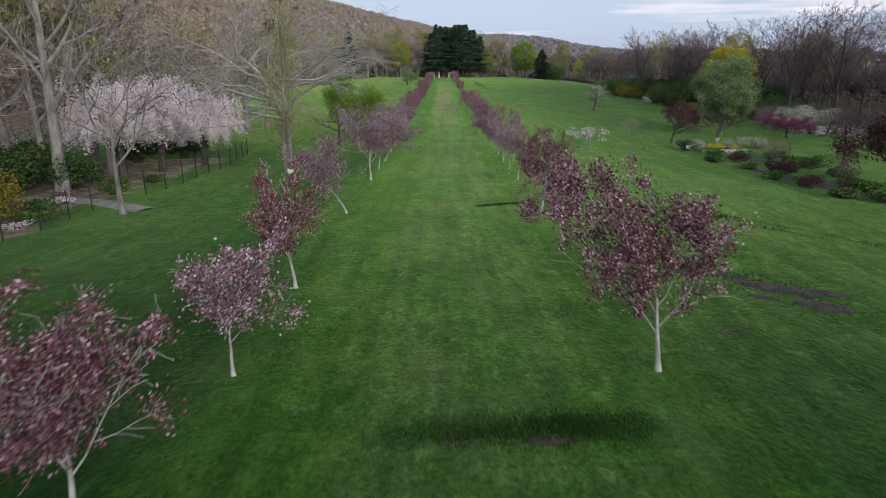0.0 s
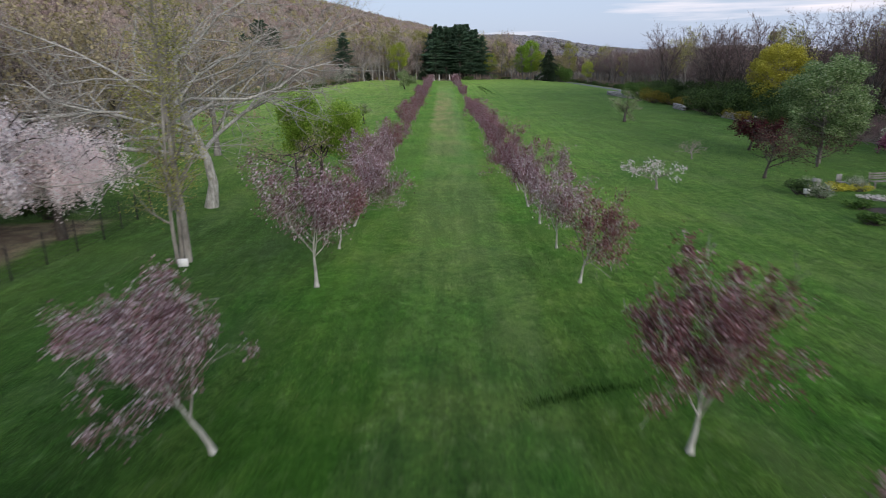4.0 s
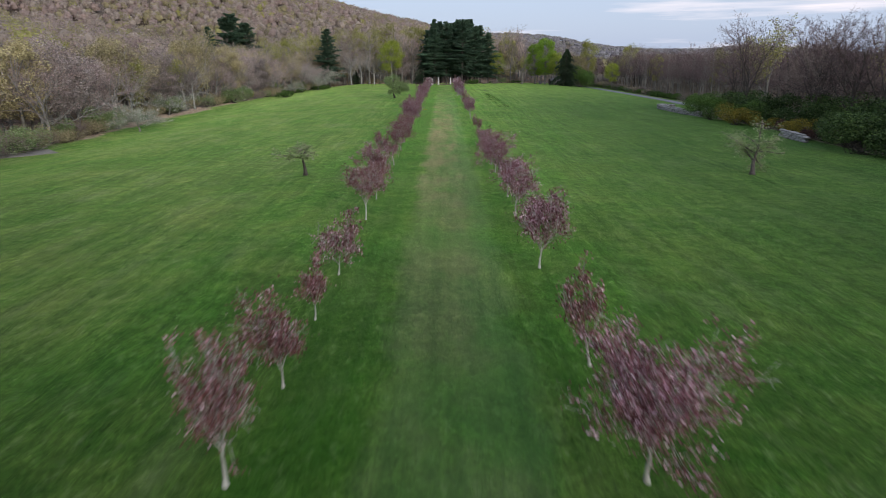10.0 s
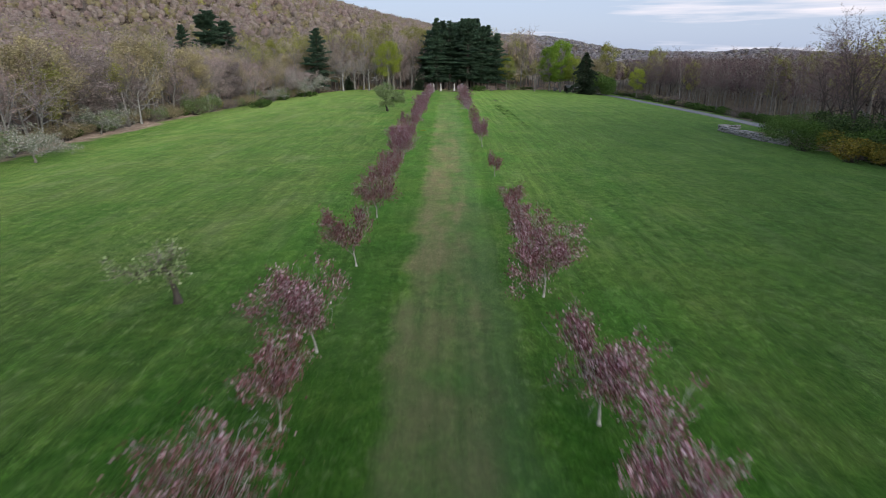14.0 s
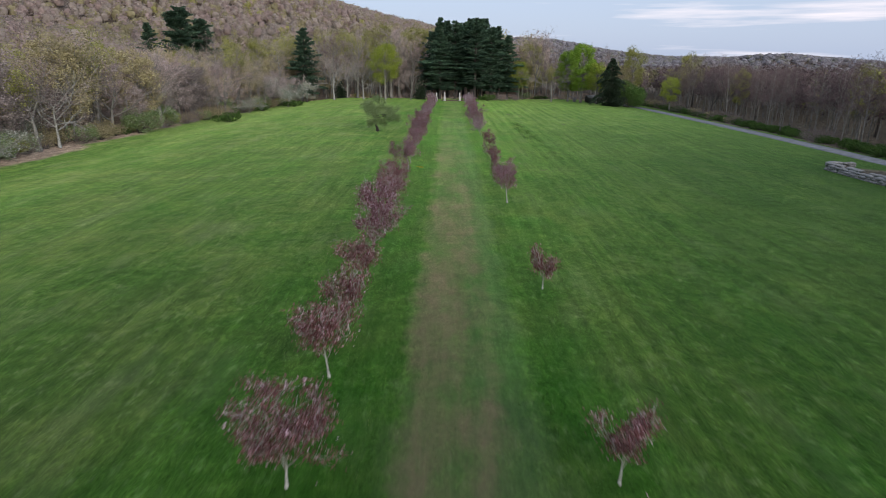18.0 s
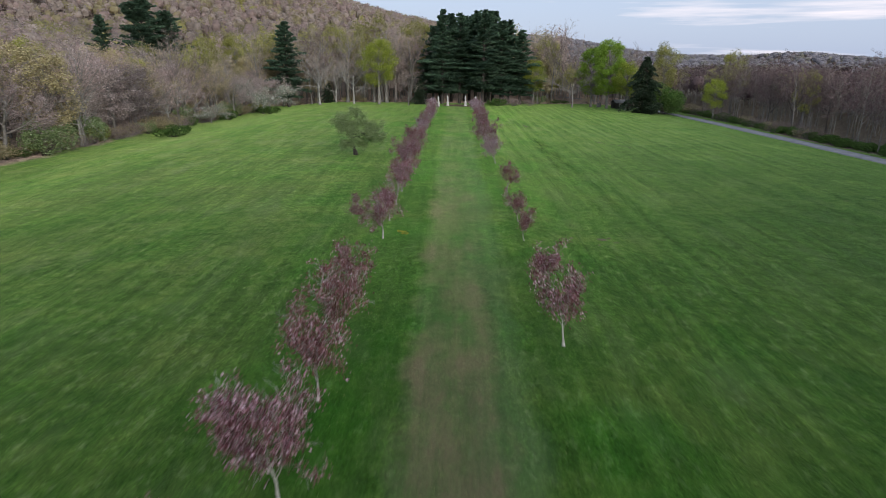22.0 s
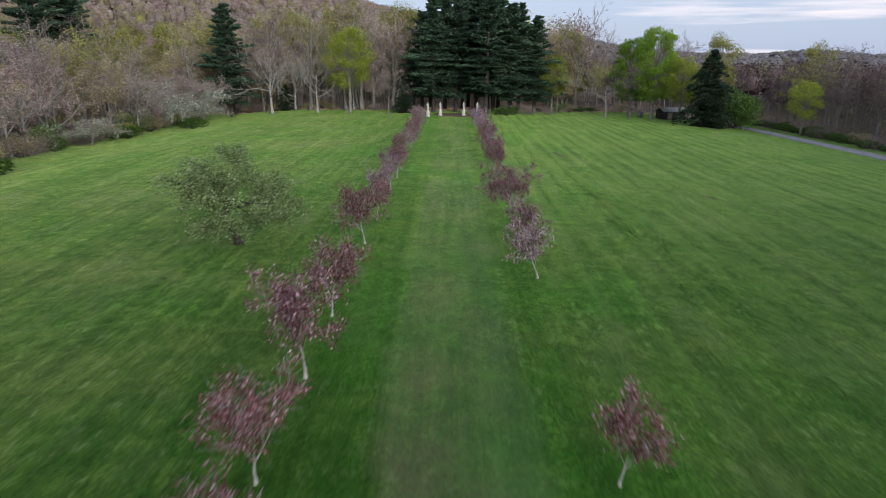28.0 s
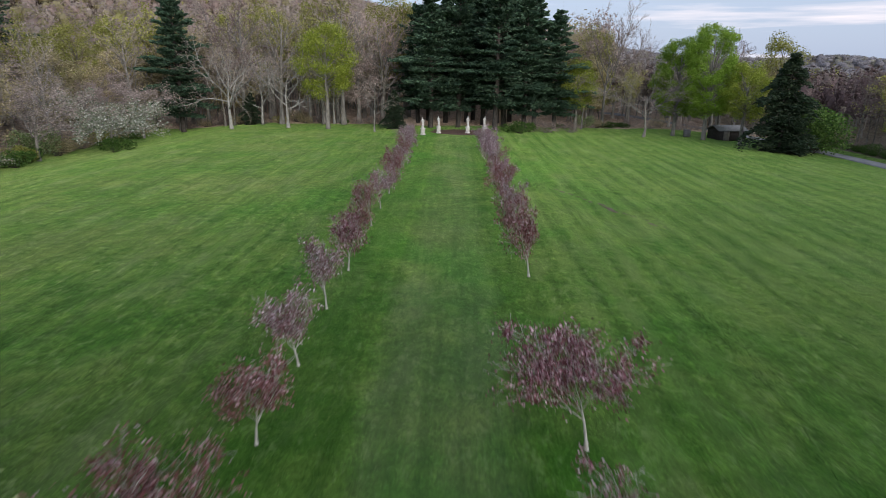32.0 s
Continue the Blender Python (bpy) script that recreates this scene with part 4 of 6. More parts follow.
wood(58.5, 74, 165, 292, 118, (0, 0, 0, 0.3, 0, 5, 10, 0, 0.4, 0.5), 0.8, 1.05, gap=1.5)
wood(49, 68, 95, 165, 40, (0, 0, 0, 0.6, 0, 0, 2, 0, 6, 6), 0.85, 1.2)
wood(-38, -19, 45, 75, 9, (4, 3, 2, 0, 2, 1, 1, 0), 0.9, 1.2)
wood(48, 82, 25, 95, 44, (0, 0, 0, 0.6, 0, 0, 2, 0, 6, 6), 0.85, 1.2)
# trees that stand out at the wood's edge
spots[1] += [at(-53.0, 182.5, 30, 1.05), at(-50.2, 211.8, 80, 1.05), at(-52.5, 224, 200, 1.1), at(-50.5, 150, 10, 0.9), at(-51, 134, 120, 0.9)]
spots[4] += [at(-54.0, 192.5, 40, 1.45), at(-56, 168, 140, 1.2), at(-54, 120, 100, 1.1)]
spots[2] += [at(-53.5, 201, 60, 1.2), at(-47.8, 236, 0, 1.1), at(-52, 142, 70, 1.05)]
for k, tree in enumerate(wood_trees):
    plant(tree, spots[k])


def far_wood(name, label, x0, x1, y0, y1, count, mats, weights, size, quads, keep, seed, tall=(6.5, 11), mid=0.62, solid=0.9, wide=1.0, thin=0.5, shell=0.45):
    """Distant woods: every tree a ragged crown of many small pieces over a stem, all in one mesh."""
    rng = np.random.default_rng(seed)
    ge = Geo()
    x, y = rng.uniform(x0, x1, count), rng.uniform(y0, y1, count)
    ok = keep(x, y)
    x, y = x[ok], y[ok]
    z, w = gz(x, y), np.array(weights, float) / sum(weights)
    tone = rng.choice(len(mats), len(x), p=w)
    h = rng.uniform(*tall, len(x))
    for k in range(len(mats)):
        i = np.where(tone == k)[0]
        if not len(i):
            continue
        rad = h[i] * wide * rng.uniform(0.26, 0.42, len(i))
        # a rounded uneven crown, drawn as rings of facets, with fine twigs standing out of it
        m, seg = len(i), 8
        el = np.radians((-38, -4, 28, 58))
        az = np.arange(seg) * 2 * math.pi / seg
        rings = np.stack([np.cos(el)[:, None] * np.cos(az), np.cos(el)[:, None] * np.sin(az), np.sin(el)[:, None] + 0 * az], -1).reshape(1, -1, 3)
        rings = np.concatenate([np.tile(rings, (m, 1, 1)), np.tile((0.0, 0.0, 1.0), (m, 1, 1))], 1)
        rings = rings * rng.normal(1.0, 0.11, (m, 4 * seg + 1, 1)) + rng.normal(0, 0.06, (m, 4 * seg + 1, 3))
        mid_p = np.stack([x[i], y[i], z[i] + h[i] * mid], -1)[:, None]
        ext = np.stack([rad, rad * rng.uniform(0.8, 1.2, m), h[i] * (1.02 - mid)], -1)[:, None]
        j, s_ = np.meshgrid(np.arange(3), np.arange(seg), indexing="ij")
        quad = np.stack([j * seg + s_, j * seg + (s_ + 1) % seg, (j + 1) * seg + (s_ + 1) % seg, (j + 1) * seg + s_], -1).reshape(-1, 4)
        tri = np.array([(3 * seg + s, 3 * seg + (s + 1) % seg, 4 * seg) for s in range(seg)])
        off = np.arange(m)[:, None, None] * (4 * seg + 1)
        base_n = ge.n
        ge.add((mid_p + rings * ext * solid * shell).reshape(-1, 3), (quad[None] + off).reshape(-1, 4), k)
        ge.f.append(((tri[None] + off).reshape(-1, 3) + base_n, k))
        d = rng.normal(size=(m, quads, 3))
        d[:, :, 2] = np.abs(d[:, :, 2]) - 0.35
        d /= np.linalg.norm(d, axis=2)[:, :, None]
        c = (mid_p + d * ext * rng.uniform(0.72, 1.02, (m, quads, 1)) * solid).reshape(-1, 3)
        out = d.reshape(-1, 3) + rng.normal(0, 0.3, c.shape)
        out /= np.linalg.norm(out, axis=1)[:, None]
        ge.leaves(rng, c, size * rng.uniform(0.6, 1.4, len(c)), k, thin, face=out)
        s = np.stack([x[i], y[i], z[i]], -1)
        way = np.tile((0.0, 0.0, 1.0), (len(s), 1)) + rng.normal(0, 0.05, s.shape)
        ge.slivers(rng, s, way, h.mean() * 0.9, 0.3, len(mats))
    return tagged(part(name, ge, list(mats) + [M_GREY_BARK]), label, "woods", kind="stuff")


def hill_side(x, y):
    r, a = np.hypot(x, y - 60), np.degrees(np.arctan2(x, y - 60))
    return (r > 270) & (r < 700) & (a > -56) & (a < 16)


def ridge_far(x, y):
    r, a = np.hypot(x, y - 60), np.degrees(np.arctan2(x, y - 60))
    return (r > 480) & (r < 980) & (a > -6) & (a < 44)


WOODS = [M_WOOD_GREY, M_WOOD_RED, M_TAN, M_BUD]
TONES = [M_FAR_GREY, M_FAR_RED, M_FAR_OLIVE, M_FAR_LIME]
# bare woods made paler and cooler, haze of distance painted into both tones
RIDGE = [leaf_mat("far_ridge_hazed_grey_woods", [(0.0, (0.25, 0.24, 0.255)), (1.0, (0.37, 0.35, 0.36))], 0.95, 9.0, 0.6, 0.2), leaf_mat("far_ridge_hazed_olive_woods", [(0.0, (0.26, 0.255, 0.21)), (1.0, (0.35, 0.34, 0.28))], 0.95, 9.0, 0.6, 0.2)]
far_wood("hillside_woods", "purple brown leafless woods high on the long hill", -640, 180, 120, 760, 21000, TONES, (6, 5.5, 4.5, 0.4), 0.85, 36, lambda x, y: hill_side(x, y) & (gz(x, y) > 14), 31, (6, 8), 0.46, 1.0, 1.35, 1.6, 0.62)
far_wood("hillside_woods", "olive and yellow-green budding woods at the foot of the hill", -420, 120, 120, 520, 5000, TONES, (3.5, 3.5, 4, 2.2), 0.6, 74, lambda x, y: hill_side(x, y) & (gz(x, y) <= 16) & (x < 20), 36, (9, 14), 0.6, 1.0, 0.95, 1.7, 0.55)
far_wood("distant_woods", "woods on the far low ridges, greyed with painted haze", 20, 620, 420, 1000, 5200, RIDGE, (7, 2), 0.95, 34, ridge_far, 32, (3.4, 5.2), 0.42, 1.0, 2.3, 1.6, 0.75)
far_wood("inner_woods", "brown leafless woods behind the edge of the lawn", -190, -68, 20, 330, 1300, TONES, (5, 6, 3.0, 1.2), 0.34, 170, lambda x, y: x < -68, 33, (9, 16), 0.58, 0.95, 0.95, 2.4, 0.5)
far_wood("inner_woods", "leafless woods behind the pines", -70, 110, 312, 400, 620, TONES, (4, 4, 2.5, 2.5), 0.34, 200, lambda x, y: (y > 312) & (x < 34), 34, (15, 23), 0.62, 0.95, 0.62, 2.2, 0.45)
far_wood("inner_woods", "brown woods at the lawn's far corner", 20, 130, 300, 400, 420, WOODS, (3, 7, 1, 0.6), 0.34, 160, lambda x, y: y > 312, 37, (8, 13), 0.58, 0.95, 0.8, 2.4, 0.45)
far_wood("inner_woods", "reddish brown leafless woods beyond the lane", 70, 210, 10, 330, 1300, WOODS, (2, 9, 0.3, 0.2), 0.36, 150, lambda x, y: x > 70, 35, (8, 13), 0.55, 0.95, 0.85, 2.4, 0.45)

# ---- pines, spruce ----


def conifer(name, label, seed, height, width, bare, needles, group, droop=0.0, tuft=0.21, whorl=0.5, per=48, top_round=1.0, conic=1.0):
    rng = np.random.default_rng(seed)
    tree = thing(name, label, "tree", group)
    trunk, limbs, tufts = Geo(), Geo(), []
    zs = np.linspace(0, height, 9)
    trunk.tube(np.column_stack([rng.normal(0, 0.05, 9), rng.normal(0, 0.05, 9), zs]), 0.024 * height * (1 - zs / height * 0.9) * 0.8, 8)
    z = bare * height
    while z < height * 0.985:
        f = (z / height - bare) / (1 - bare)
        reach = width / 2 * ((1 - f ** 1.25) ** (0.85 * conic)) * rng.uniform(0.5, 1.25) * (0.6 + 0.4 * min(1, f * 5)) + 0.25
        for a in rng.uniform(0, 6.28, int(rng.integers(4, 7))):
            ln = reach * rng.uniform(0.55, 1.15)
            d = np.array((math.cos(a), math.sin(a), 0.0))
            s = np.linspace(0, 1, 5)
            rise = (0.3 + 0.55 * f) * top_round
            pts = np.array((0, 0, z)) + d * (s * ln)[:, None] + np.array((0, 0, 1.0)) * (ln * (rise * s - (0.3 + droop) * s * s))[:, None]
            limbs.tube(pts, np.linspace(0.035, 0.01, 5) * (1 + 0.03 * height), 4, cap=False)
            n = int(per * (0.4 + ln))
            plume = rng.uniform(0.3, 1.0, max(2, int(ln * 1.1)))
            t = np.clip(plume[rng.integers(0, len(plume), n)] + rng.normal(0, 0.3 / (0.6 + ln), n), 0.2, 1.1)
            side = np.array((-d[1], d[0], 0)) * (rng.normal(0, 0.22, n) * ln * (1.15 - t * 0.6))[:, None]
            p = np.array((0, 0, z)) + d * (t * ln)[:, None] + side + np.array((0, 0, 1.0)) * (ln * (rise * t - (0.3 + droop) * t * t) + rng.normal(0, 0.1, n))[:, None]
            tufts.append(np.column_stack([p, np.tile(d, (n, 1))]))
        z += whorl * rng.uniform(0.75, 1.25) * (1 - 0.35 * f)
    t = np.concatenate(tufts)
    part("trunk", trunk, M_DARK_BARK, tree, smooth=True)
    part("branch_frame", limbs, M_DARK_BARK, tree)
    part("needle_crown", Geo().leaves(rng, t[:, :3], tuft, long=2.6, flat=0.3, along=t[:, 3:] + np.array((0, 0, 0.25 - droop))), needles, tree)
    return tree


PINES = "stand of tall pines"
pine_a = conifer("pine_tree", "tall dark green pine in a dense stand", 41, 22.5, 12.0, 0.14, M_PINE, PINES)
pine_b = conifer("pine_tree", "tall dark green pine with layered limbs", 42, 21, 12.5, 0.12, M_PINE, PINES)
pine_c = conifer("pine_tree", "dark green pine with bare lower trunk", 43, 23.0, 11.0, 0.18, M_PINE, PINES)
plant(pine_a, [at(-3.2, 290, 10), at(8.6, 293, 130, 1.0), at(2.6, 301, 70, 0.97), at(14.2, 297, 250, 0.92), at(4.0, 305, 30, 0.98), at(-4.2, 303, 290, 0.9)])
plant(pine_b, [at(1.2, 291, 200, 1.04), at(11.6, 289.5, 330, 0.96), at(16.6, 290.5, 40, 0.86), at(-5.8, 298, 100, 0.92), at(8.0, 300, 10, 1.05), at(13.2, 304, 160, 1.0), at(-41.7, 286.1, 20, 0.97)])
plant(pine_c, [at(5.4, 296, 0, 1.0), at(7.0, 287.5, 80, 0.98), at(-1.0, 299, 190, 0.98), at(10.4, 303, 300, 1.02), at(-79.5, 273, 180, 0.86)])
pine_d = conifer("pine_tree", "broad dark green pine standing over bare woods", 45, 23, 13.5, 0.16, M_PINE, PINES, conic=0.5, per=48)
plant(pine_d, [at(-75.5, 284, 75, 1.06), at(-71.5, 288, 10, 0.95)])
spruce = conifer("spruce_tree", "dark dense spruce with branches to the ground", 44, 12, 9.2, 0.03, M_SPRUCE, "spruces by the lane", 0.25, 0.15, 0.3, 56, 0.5, 0.95)
plant(spruce, [at(41.2, 267.5), at(-8.8, 286.5, 40, 0.5), at(-32.5, 291, 140, 0.42)])

# ---- single trees ----

def leafy_tree(name, label, seed, height, width, clear, bark, foliage, count, leaf, group="", lumps=34, peak=0.9):
    """A full rounded crown: limbs that carry many overlapping leafy boughs, with gaps between them."""
    rng = np.random.default_rng(seed)
    tree = thing(name, label, "tree", group)
    part("trunk", Geo().tube([(0, 0, -0.05), (0.03, 0.02, clear), (-0.05, 0.06, height * 0.45), (0.04, 0.0, height * 0.8)], np.array((1.3, 1.0, 0.7, 0.2)) * 0.017 * height, 8), bark, tree, smooth=True)
    mid, rz = clear + (height - clear) * 0.47, (height - clear) * 0.53
    a, u = rng.uniform(0, 6.28, lumps), np.linspace(-0.85, peak, lumps) + rng.normal(0, 0.06, lumps)
    u = np.clip(u, -0.9, 0.97)
    ring = np.sqrt(1 - u * u) * rng.uniform(0.5, 0.9, lumps)
    c = np.column_stack([ring * np.cos(a) * width / 2, ring * np.sin(a) * width / 2, mid + u * rz * 0.84])
    for k in range(0, lumps, 3):
        s = np.array((0, 0, clear + max(0.0, (c[k, 2] - clear) * 0.55)))
        part("limb", Geo().tube([s, (s + c[k]) / 2 + rng.normal(0, 0.12, 3), c[k]], np.array((0.5, 0.32, 0.12)) * 0.011 * height, 5, cap=False), bark, tree, smooth=True)
    r = rng.uniform(0.2, 0.34, lumps) * width / 2 * 1.15 * (40 / max(40, lumps)) ** 0.35
    i = rng.integers(0, lumps, count)
    d = rng.normal(size=(count, 3))
    d /= np.linalg.norm(d, axis=1)[:, None]
    p = c[i] + d * (r[i] * rng.uniform(0.25, 1.15, count) ** 0.5)[:, None] * np.array((1, 1, 0.8))
    face = d + rng.normal(0, 0.45, d.shape) + np.array((0, 0, 0.15))
    part("foliage", Geo().leaves(rng, p, leaf, face=face / np.linalg.norm(face, axis=1)[:, None]), foliage, tree)
    return tree


green_round = leafy_tree("maple_tree", "tall maple in fresh green leaf at the lawn's end", 51, 14, 7.4, 2.2, M_GREY_BARK, M_GREEN, 38000, 0.105, "green maples", 170)
plant(green_round, [at(36.0, 278.5, 90, 1.2), at(33.2, 283, 10, 1.08)])
lime_round = leafy_tree("maple_tree", "young maple in yellow-green leaf over a bare stem", 151, 12, 7.4, 3.2, M_GREY_BARK, M_LIME, 16000, 0.11, "yellow-green maples", 90)
plant(lime_round, [at(-18.8, 285, 0, 1.36), at(39.4, 274.5, 200, 0.95), at(20.0, 290.5, 30, 0.95), at(57, 268, 80, 0.75)])
bare_white = tree_of("bare_tree", "bare white-barked tree standing before dark woods", [(9, 46, 1.4, 0.07, 0.03, 0.4), (9, 46, 0.52, 0.2, 0.07, 0.2), (6, 46, 0.5, 0.24, 0.04, 0.2), (4, 45, 0.55, 0.2, 0.02, 0.2)], 52, 0.55, 0.19, 11, 9, M_PALE_BARK, M_TWIG, 2400, 0.45, 0.016, group="pale bare trees", fine=0.02)
plant(bare_white, [at(-33.3, 283.8, 20, 1.42), at(-25.2, 286.0, 120, 1.3), at(-30.6, 290.5, 260, 1.2), at(-19.5, 294, 10, 1.1),
                   at(-50.3, 211.5, 40, 1.0), at(-52.5, 186, 160, 1.05), at(-53, 160, 250, 0.95), at(-51.5, 139, 90, 0.95), at(-48.5, 234, 10, 0.95), at(-52.5, 118, 200, 1.0)])
grey_bare = tree_of("bare_tree", "bare grey tree with dark trunk and crooked rising limbs", [(10, 48, 1.5, 0.08, 0.02, 0.4), (9, 46, 0.52, 0.24, 0.06, 0.2), (6, 46, 0.5, 0.26, 0.03, 0.2), (4, 45, 0.55, 0.2, 0.02, 0.2)], 155, 0.6, 0.2, 12.5, 11, M_GREY_BARK, M_TWIG, 1800, 0.5, 0.016, group="pale bare trees", fine=0.02)
plant(grey_bare, [at(28.2, 280.6, 80, 1.0)])
bare_tall = tree_of("bare_tree", "tall bare tree with rising grey limbs", VASE, 53, 0.75, 0.22, 17, 7.5, M_OAK_BARK, M_WOOD_GREY, 3600, 0.6, 0.03, group="tall bare trees", fine=0.028)
plant(bare_tall, [at(-50.8, 246.2, 60, 0.82), at(25.5, 296, 0, 1.22), at(32, 305, 100, 1.05), at(47, 300, 200, 0.95), at(44, 296, 250, 1.0), at(-35.5, 291.5, 40, 0.85), at(-12, 300, 200, 1.05), at(-28, 305, 300, 1.0)])
slim = tree_of("bare_tree", "slim bare tree at the end of the lawn", STEM, 54, 1.0, 0.12, 9, 6, M_GREY_BARK, M_TWIG, 900, 0.4, 0.02, group="slim bare trees", fine=0.024)
plant(slim, [at(-11.2, 281.6), at(21.2, 291.1, 70, 1.1), at(-44, 290, 140, 1.0)])

tan_tree = leafy_tree("budding_tree", "rounded tree hazed with tan and olive buds at the wood's edge", 55, 12, 7.6, 2.0, M_GREY_BARK, M_TAN, 11000, 0.14, "tan budding trees", 70)
edge_w = np.random.default_rng(58)


def left_edge(count, smin, smax):
    """Places in the western strip of woods."""
    return [at(np.interp(y, (108, 150, 170, 220, 250, 290), (-50, -53, -54.5, -51, -48.5, -49)) - edge_w.uniform(0, 1) ** 1.5 * 22, y, edge_w.uniform(0, 360), edge_w.uniform(smin, smax)) for y in np.linspace(96, 292, count) + edge_w.normal(0, 2.5, count)]


plant(tan_tree, left_edge(20, 0.75, 1.15) + [at(-55, 192, 0, 1.25), at(-58, 168, 70, 1.1), at(-62, 206, 150, 1.2), at(-57, 140, 230, 1.0), at(-62, 150, 20, 1.15), at(-66, 180, 300, 1.25), at(-58, 262, 90, 1.05), at(-62, 240, 10, 1.2), at(-52, 288, 60, 1.1), at(-68, 222, 200, 1.2),
                 at(-38, 300, 0, 1.15), at(-24, 302, 110, 1.2), at(-58, 118, 40, 1.05), at(-66, 128, 160, 1.2), at(-60, 98, 300, 1.1), at(-52, 84, 30, 1.1), at(24, 302, 80, 1.0), at(52, 298, 170, 0.95)])
mauve_tree = leafy_tree("budding_tree", "rounded tree with mauve grey budding twigs among bare woods", 56, 11, 7.8, 2.2, M_GREY_BARK, M_MAUVE, 10500, 0.14, "mauve budding trees", 70)
plant(mauve_tree, left_edge(22, 0.75, 1.2) + [at(-51.5, 222, 0, 1.0), at(-56, 214, 90, 1.1), at(-60, 230, 170, 1.2), at(-56, 180, 30, 1.1), at(-63, 192, 250, 1.2), at(-55, 152, 130, 1.0), at(-60, 132, 60, 1.1), at(-53, 248, 300, 1.05), at(-60, 274, 210, 1.15), at(-64, 256, 100, 1.25), at(-68, 164, 0, 1.3),
                   at(-16, 298, 50, 1.1), at(-44, 297, 130, 1.1), at(-53, 106, 200, 1.0), at(-46, 70, 100, 1.1), at(-56, 66, 10, 1.2), at(40, 301, 240, 1.0)])
apple = tree_of("apple_tree", "old apple tree with grey-green leaves and hollow crown", [(6, 58, 0.95, 0.1, 0.0, 0.55), (7, 50, 0.6, 0.18, 0.06, 0.2), (5, 48, 0.55, 0.22, 0.02, 0.2), (3, 45, 0.5, 0.25, 0.0, 0.2)], 61, 0.75, 0.22, 5.2, 4.7, M_DARK_BARK, None, 0, 0, 0, M_APPLE, 22000, 0.075, 0.2, start=(0.1, 0, 1), per=12, lean=-1.1)
plant(apple, [at(-11.1, 198.2, 0)])
stub = tree_of("apple_tree", "half-bare pruned old apple tree with grey twigs", [(6, 62, 0.75, 0.05, 0.0, 0.72), (6, 50, 0.6, 0.2, 0.04, 0.2), (4, 45, 0.5, 0.2, 0.0, 0.2)], 62, 0.6, 0.16, 2.7, 3.0, M_DARK_BARK, M_TWIG, 900, 0.3, 0.012, M_APPLE, 700, 0.1, 0.15, start=(0.04, 0, 1), lean=0.15)
plant(stub, [at(-11.0, 102.6, 0)])
stub2 = tree_of("apple_tree", "gnarled old apple tree with thin grey leafing twigs", LOW[:3], 63, 0.6, 0.2, 4.2, 3.3, M_DARK_BARK, M_TWIG, 1500, 0.35, 0.012, M_APPLE, 3600, 0.07, 0.24)
plant(stub2, [at(24.5, 101.5, 0)])
white_small = tree_of("flowering_tree", "small spreading tree in white blossom", LOW[:3], 64, 0.5, 0.09, 1.9, 2.6, M_GREY_BARK, M_TWIG, 700, 0.25, 0.01, M_WHITE_FL, 560, 0.075, 0.1)
plant(white_small, [at(12.8, 53.5)])
twig_small = tree_of("young_tree", "small bare young tree on the lawn", ROUND, 65, 0.6, 0.06, 1.6, 2.0, M_GREY_BARK, M_TWIG_RED, 400, 0.2, 0.01, fine=0.009)
plant(twig_small, [at(20, 66.5)])
crab = tree_of("crab_apple_tree", "low wide crab apple in greyish white bloom", LOW[:3], 66, 0.5, 0.14, 4.0, 6.0, M_GREY_BARK, M_TWIG, 2500, 0.35, 0.016, M_WHITE_SH, 6500, 0.085, 0.22, group="white blooming crab apples")
plant(crab, [at(-45.3, 146.2), at(-52, 172, 80, 1.05), at(-57, 184, 190, 1.0), at(-42.1, 266, 30, 1.75), at(-45.5, 244.8, 160, 0.9)])
lilac = tree_of("flowering_tree", "broad tree in pale mauve bloom before the woods", ROUND, 67, 0.7, 0.16, 8, 8, M_GREY_BARK, M_TWIG, 1600, 0.4, 0.02, M_MAUVE, 6000, 0.085, 0.3, group="pale mauve trees", fine=0.024)
plant(lilac, [at(-45.3, 256.8, 0, 1.22), at(-44.5, 279, 120, 1.05), at(-53.5, 232, 60, 0.8)])

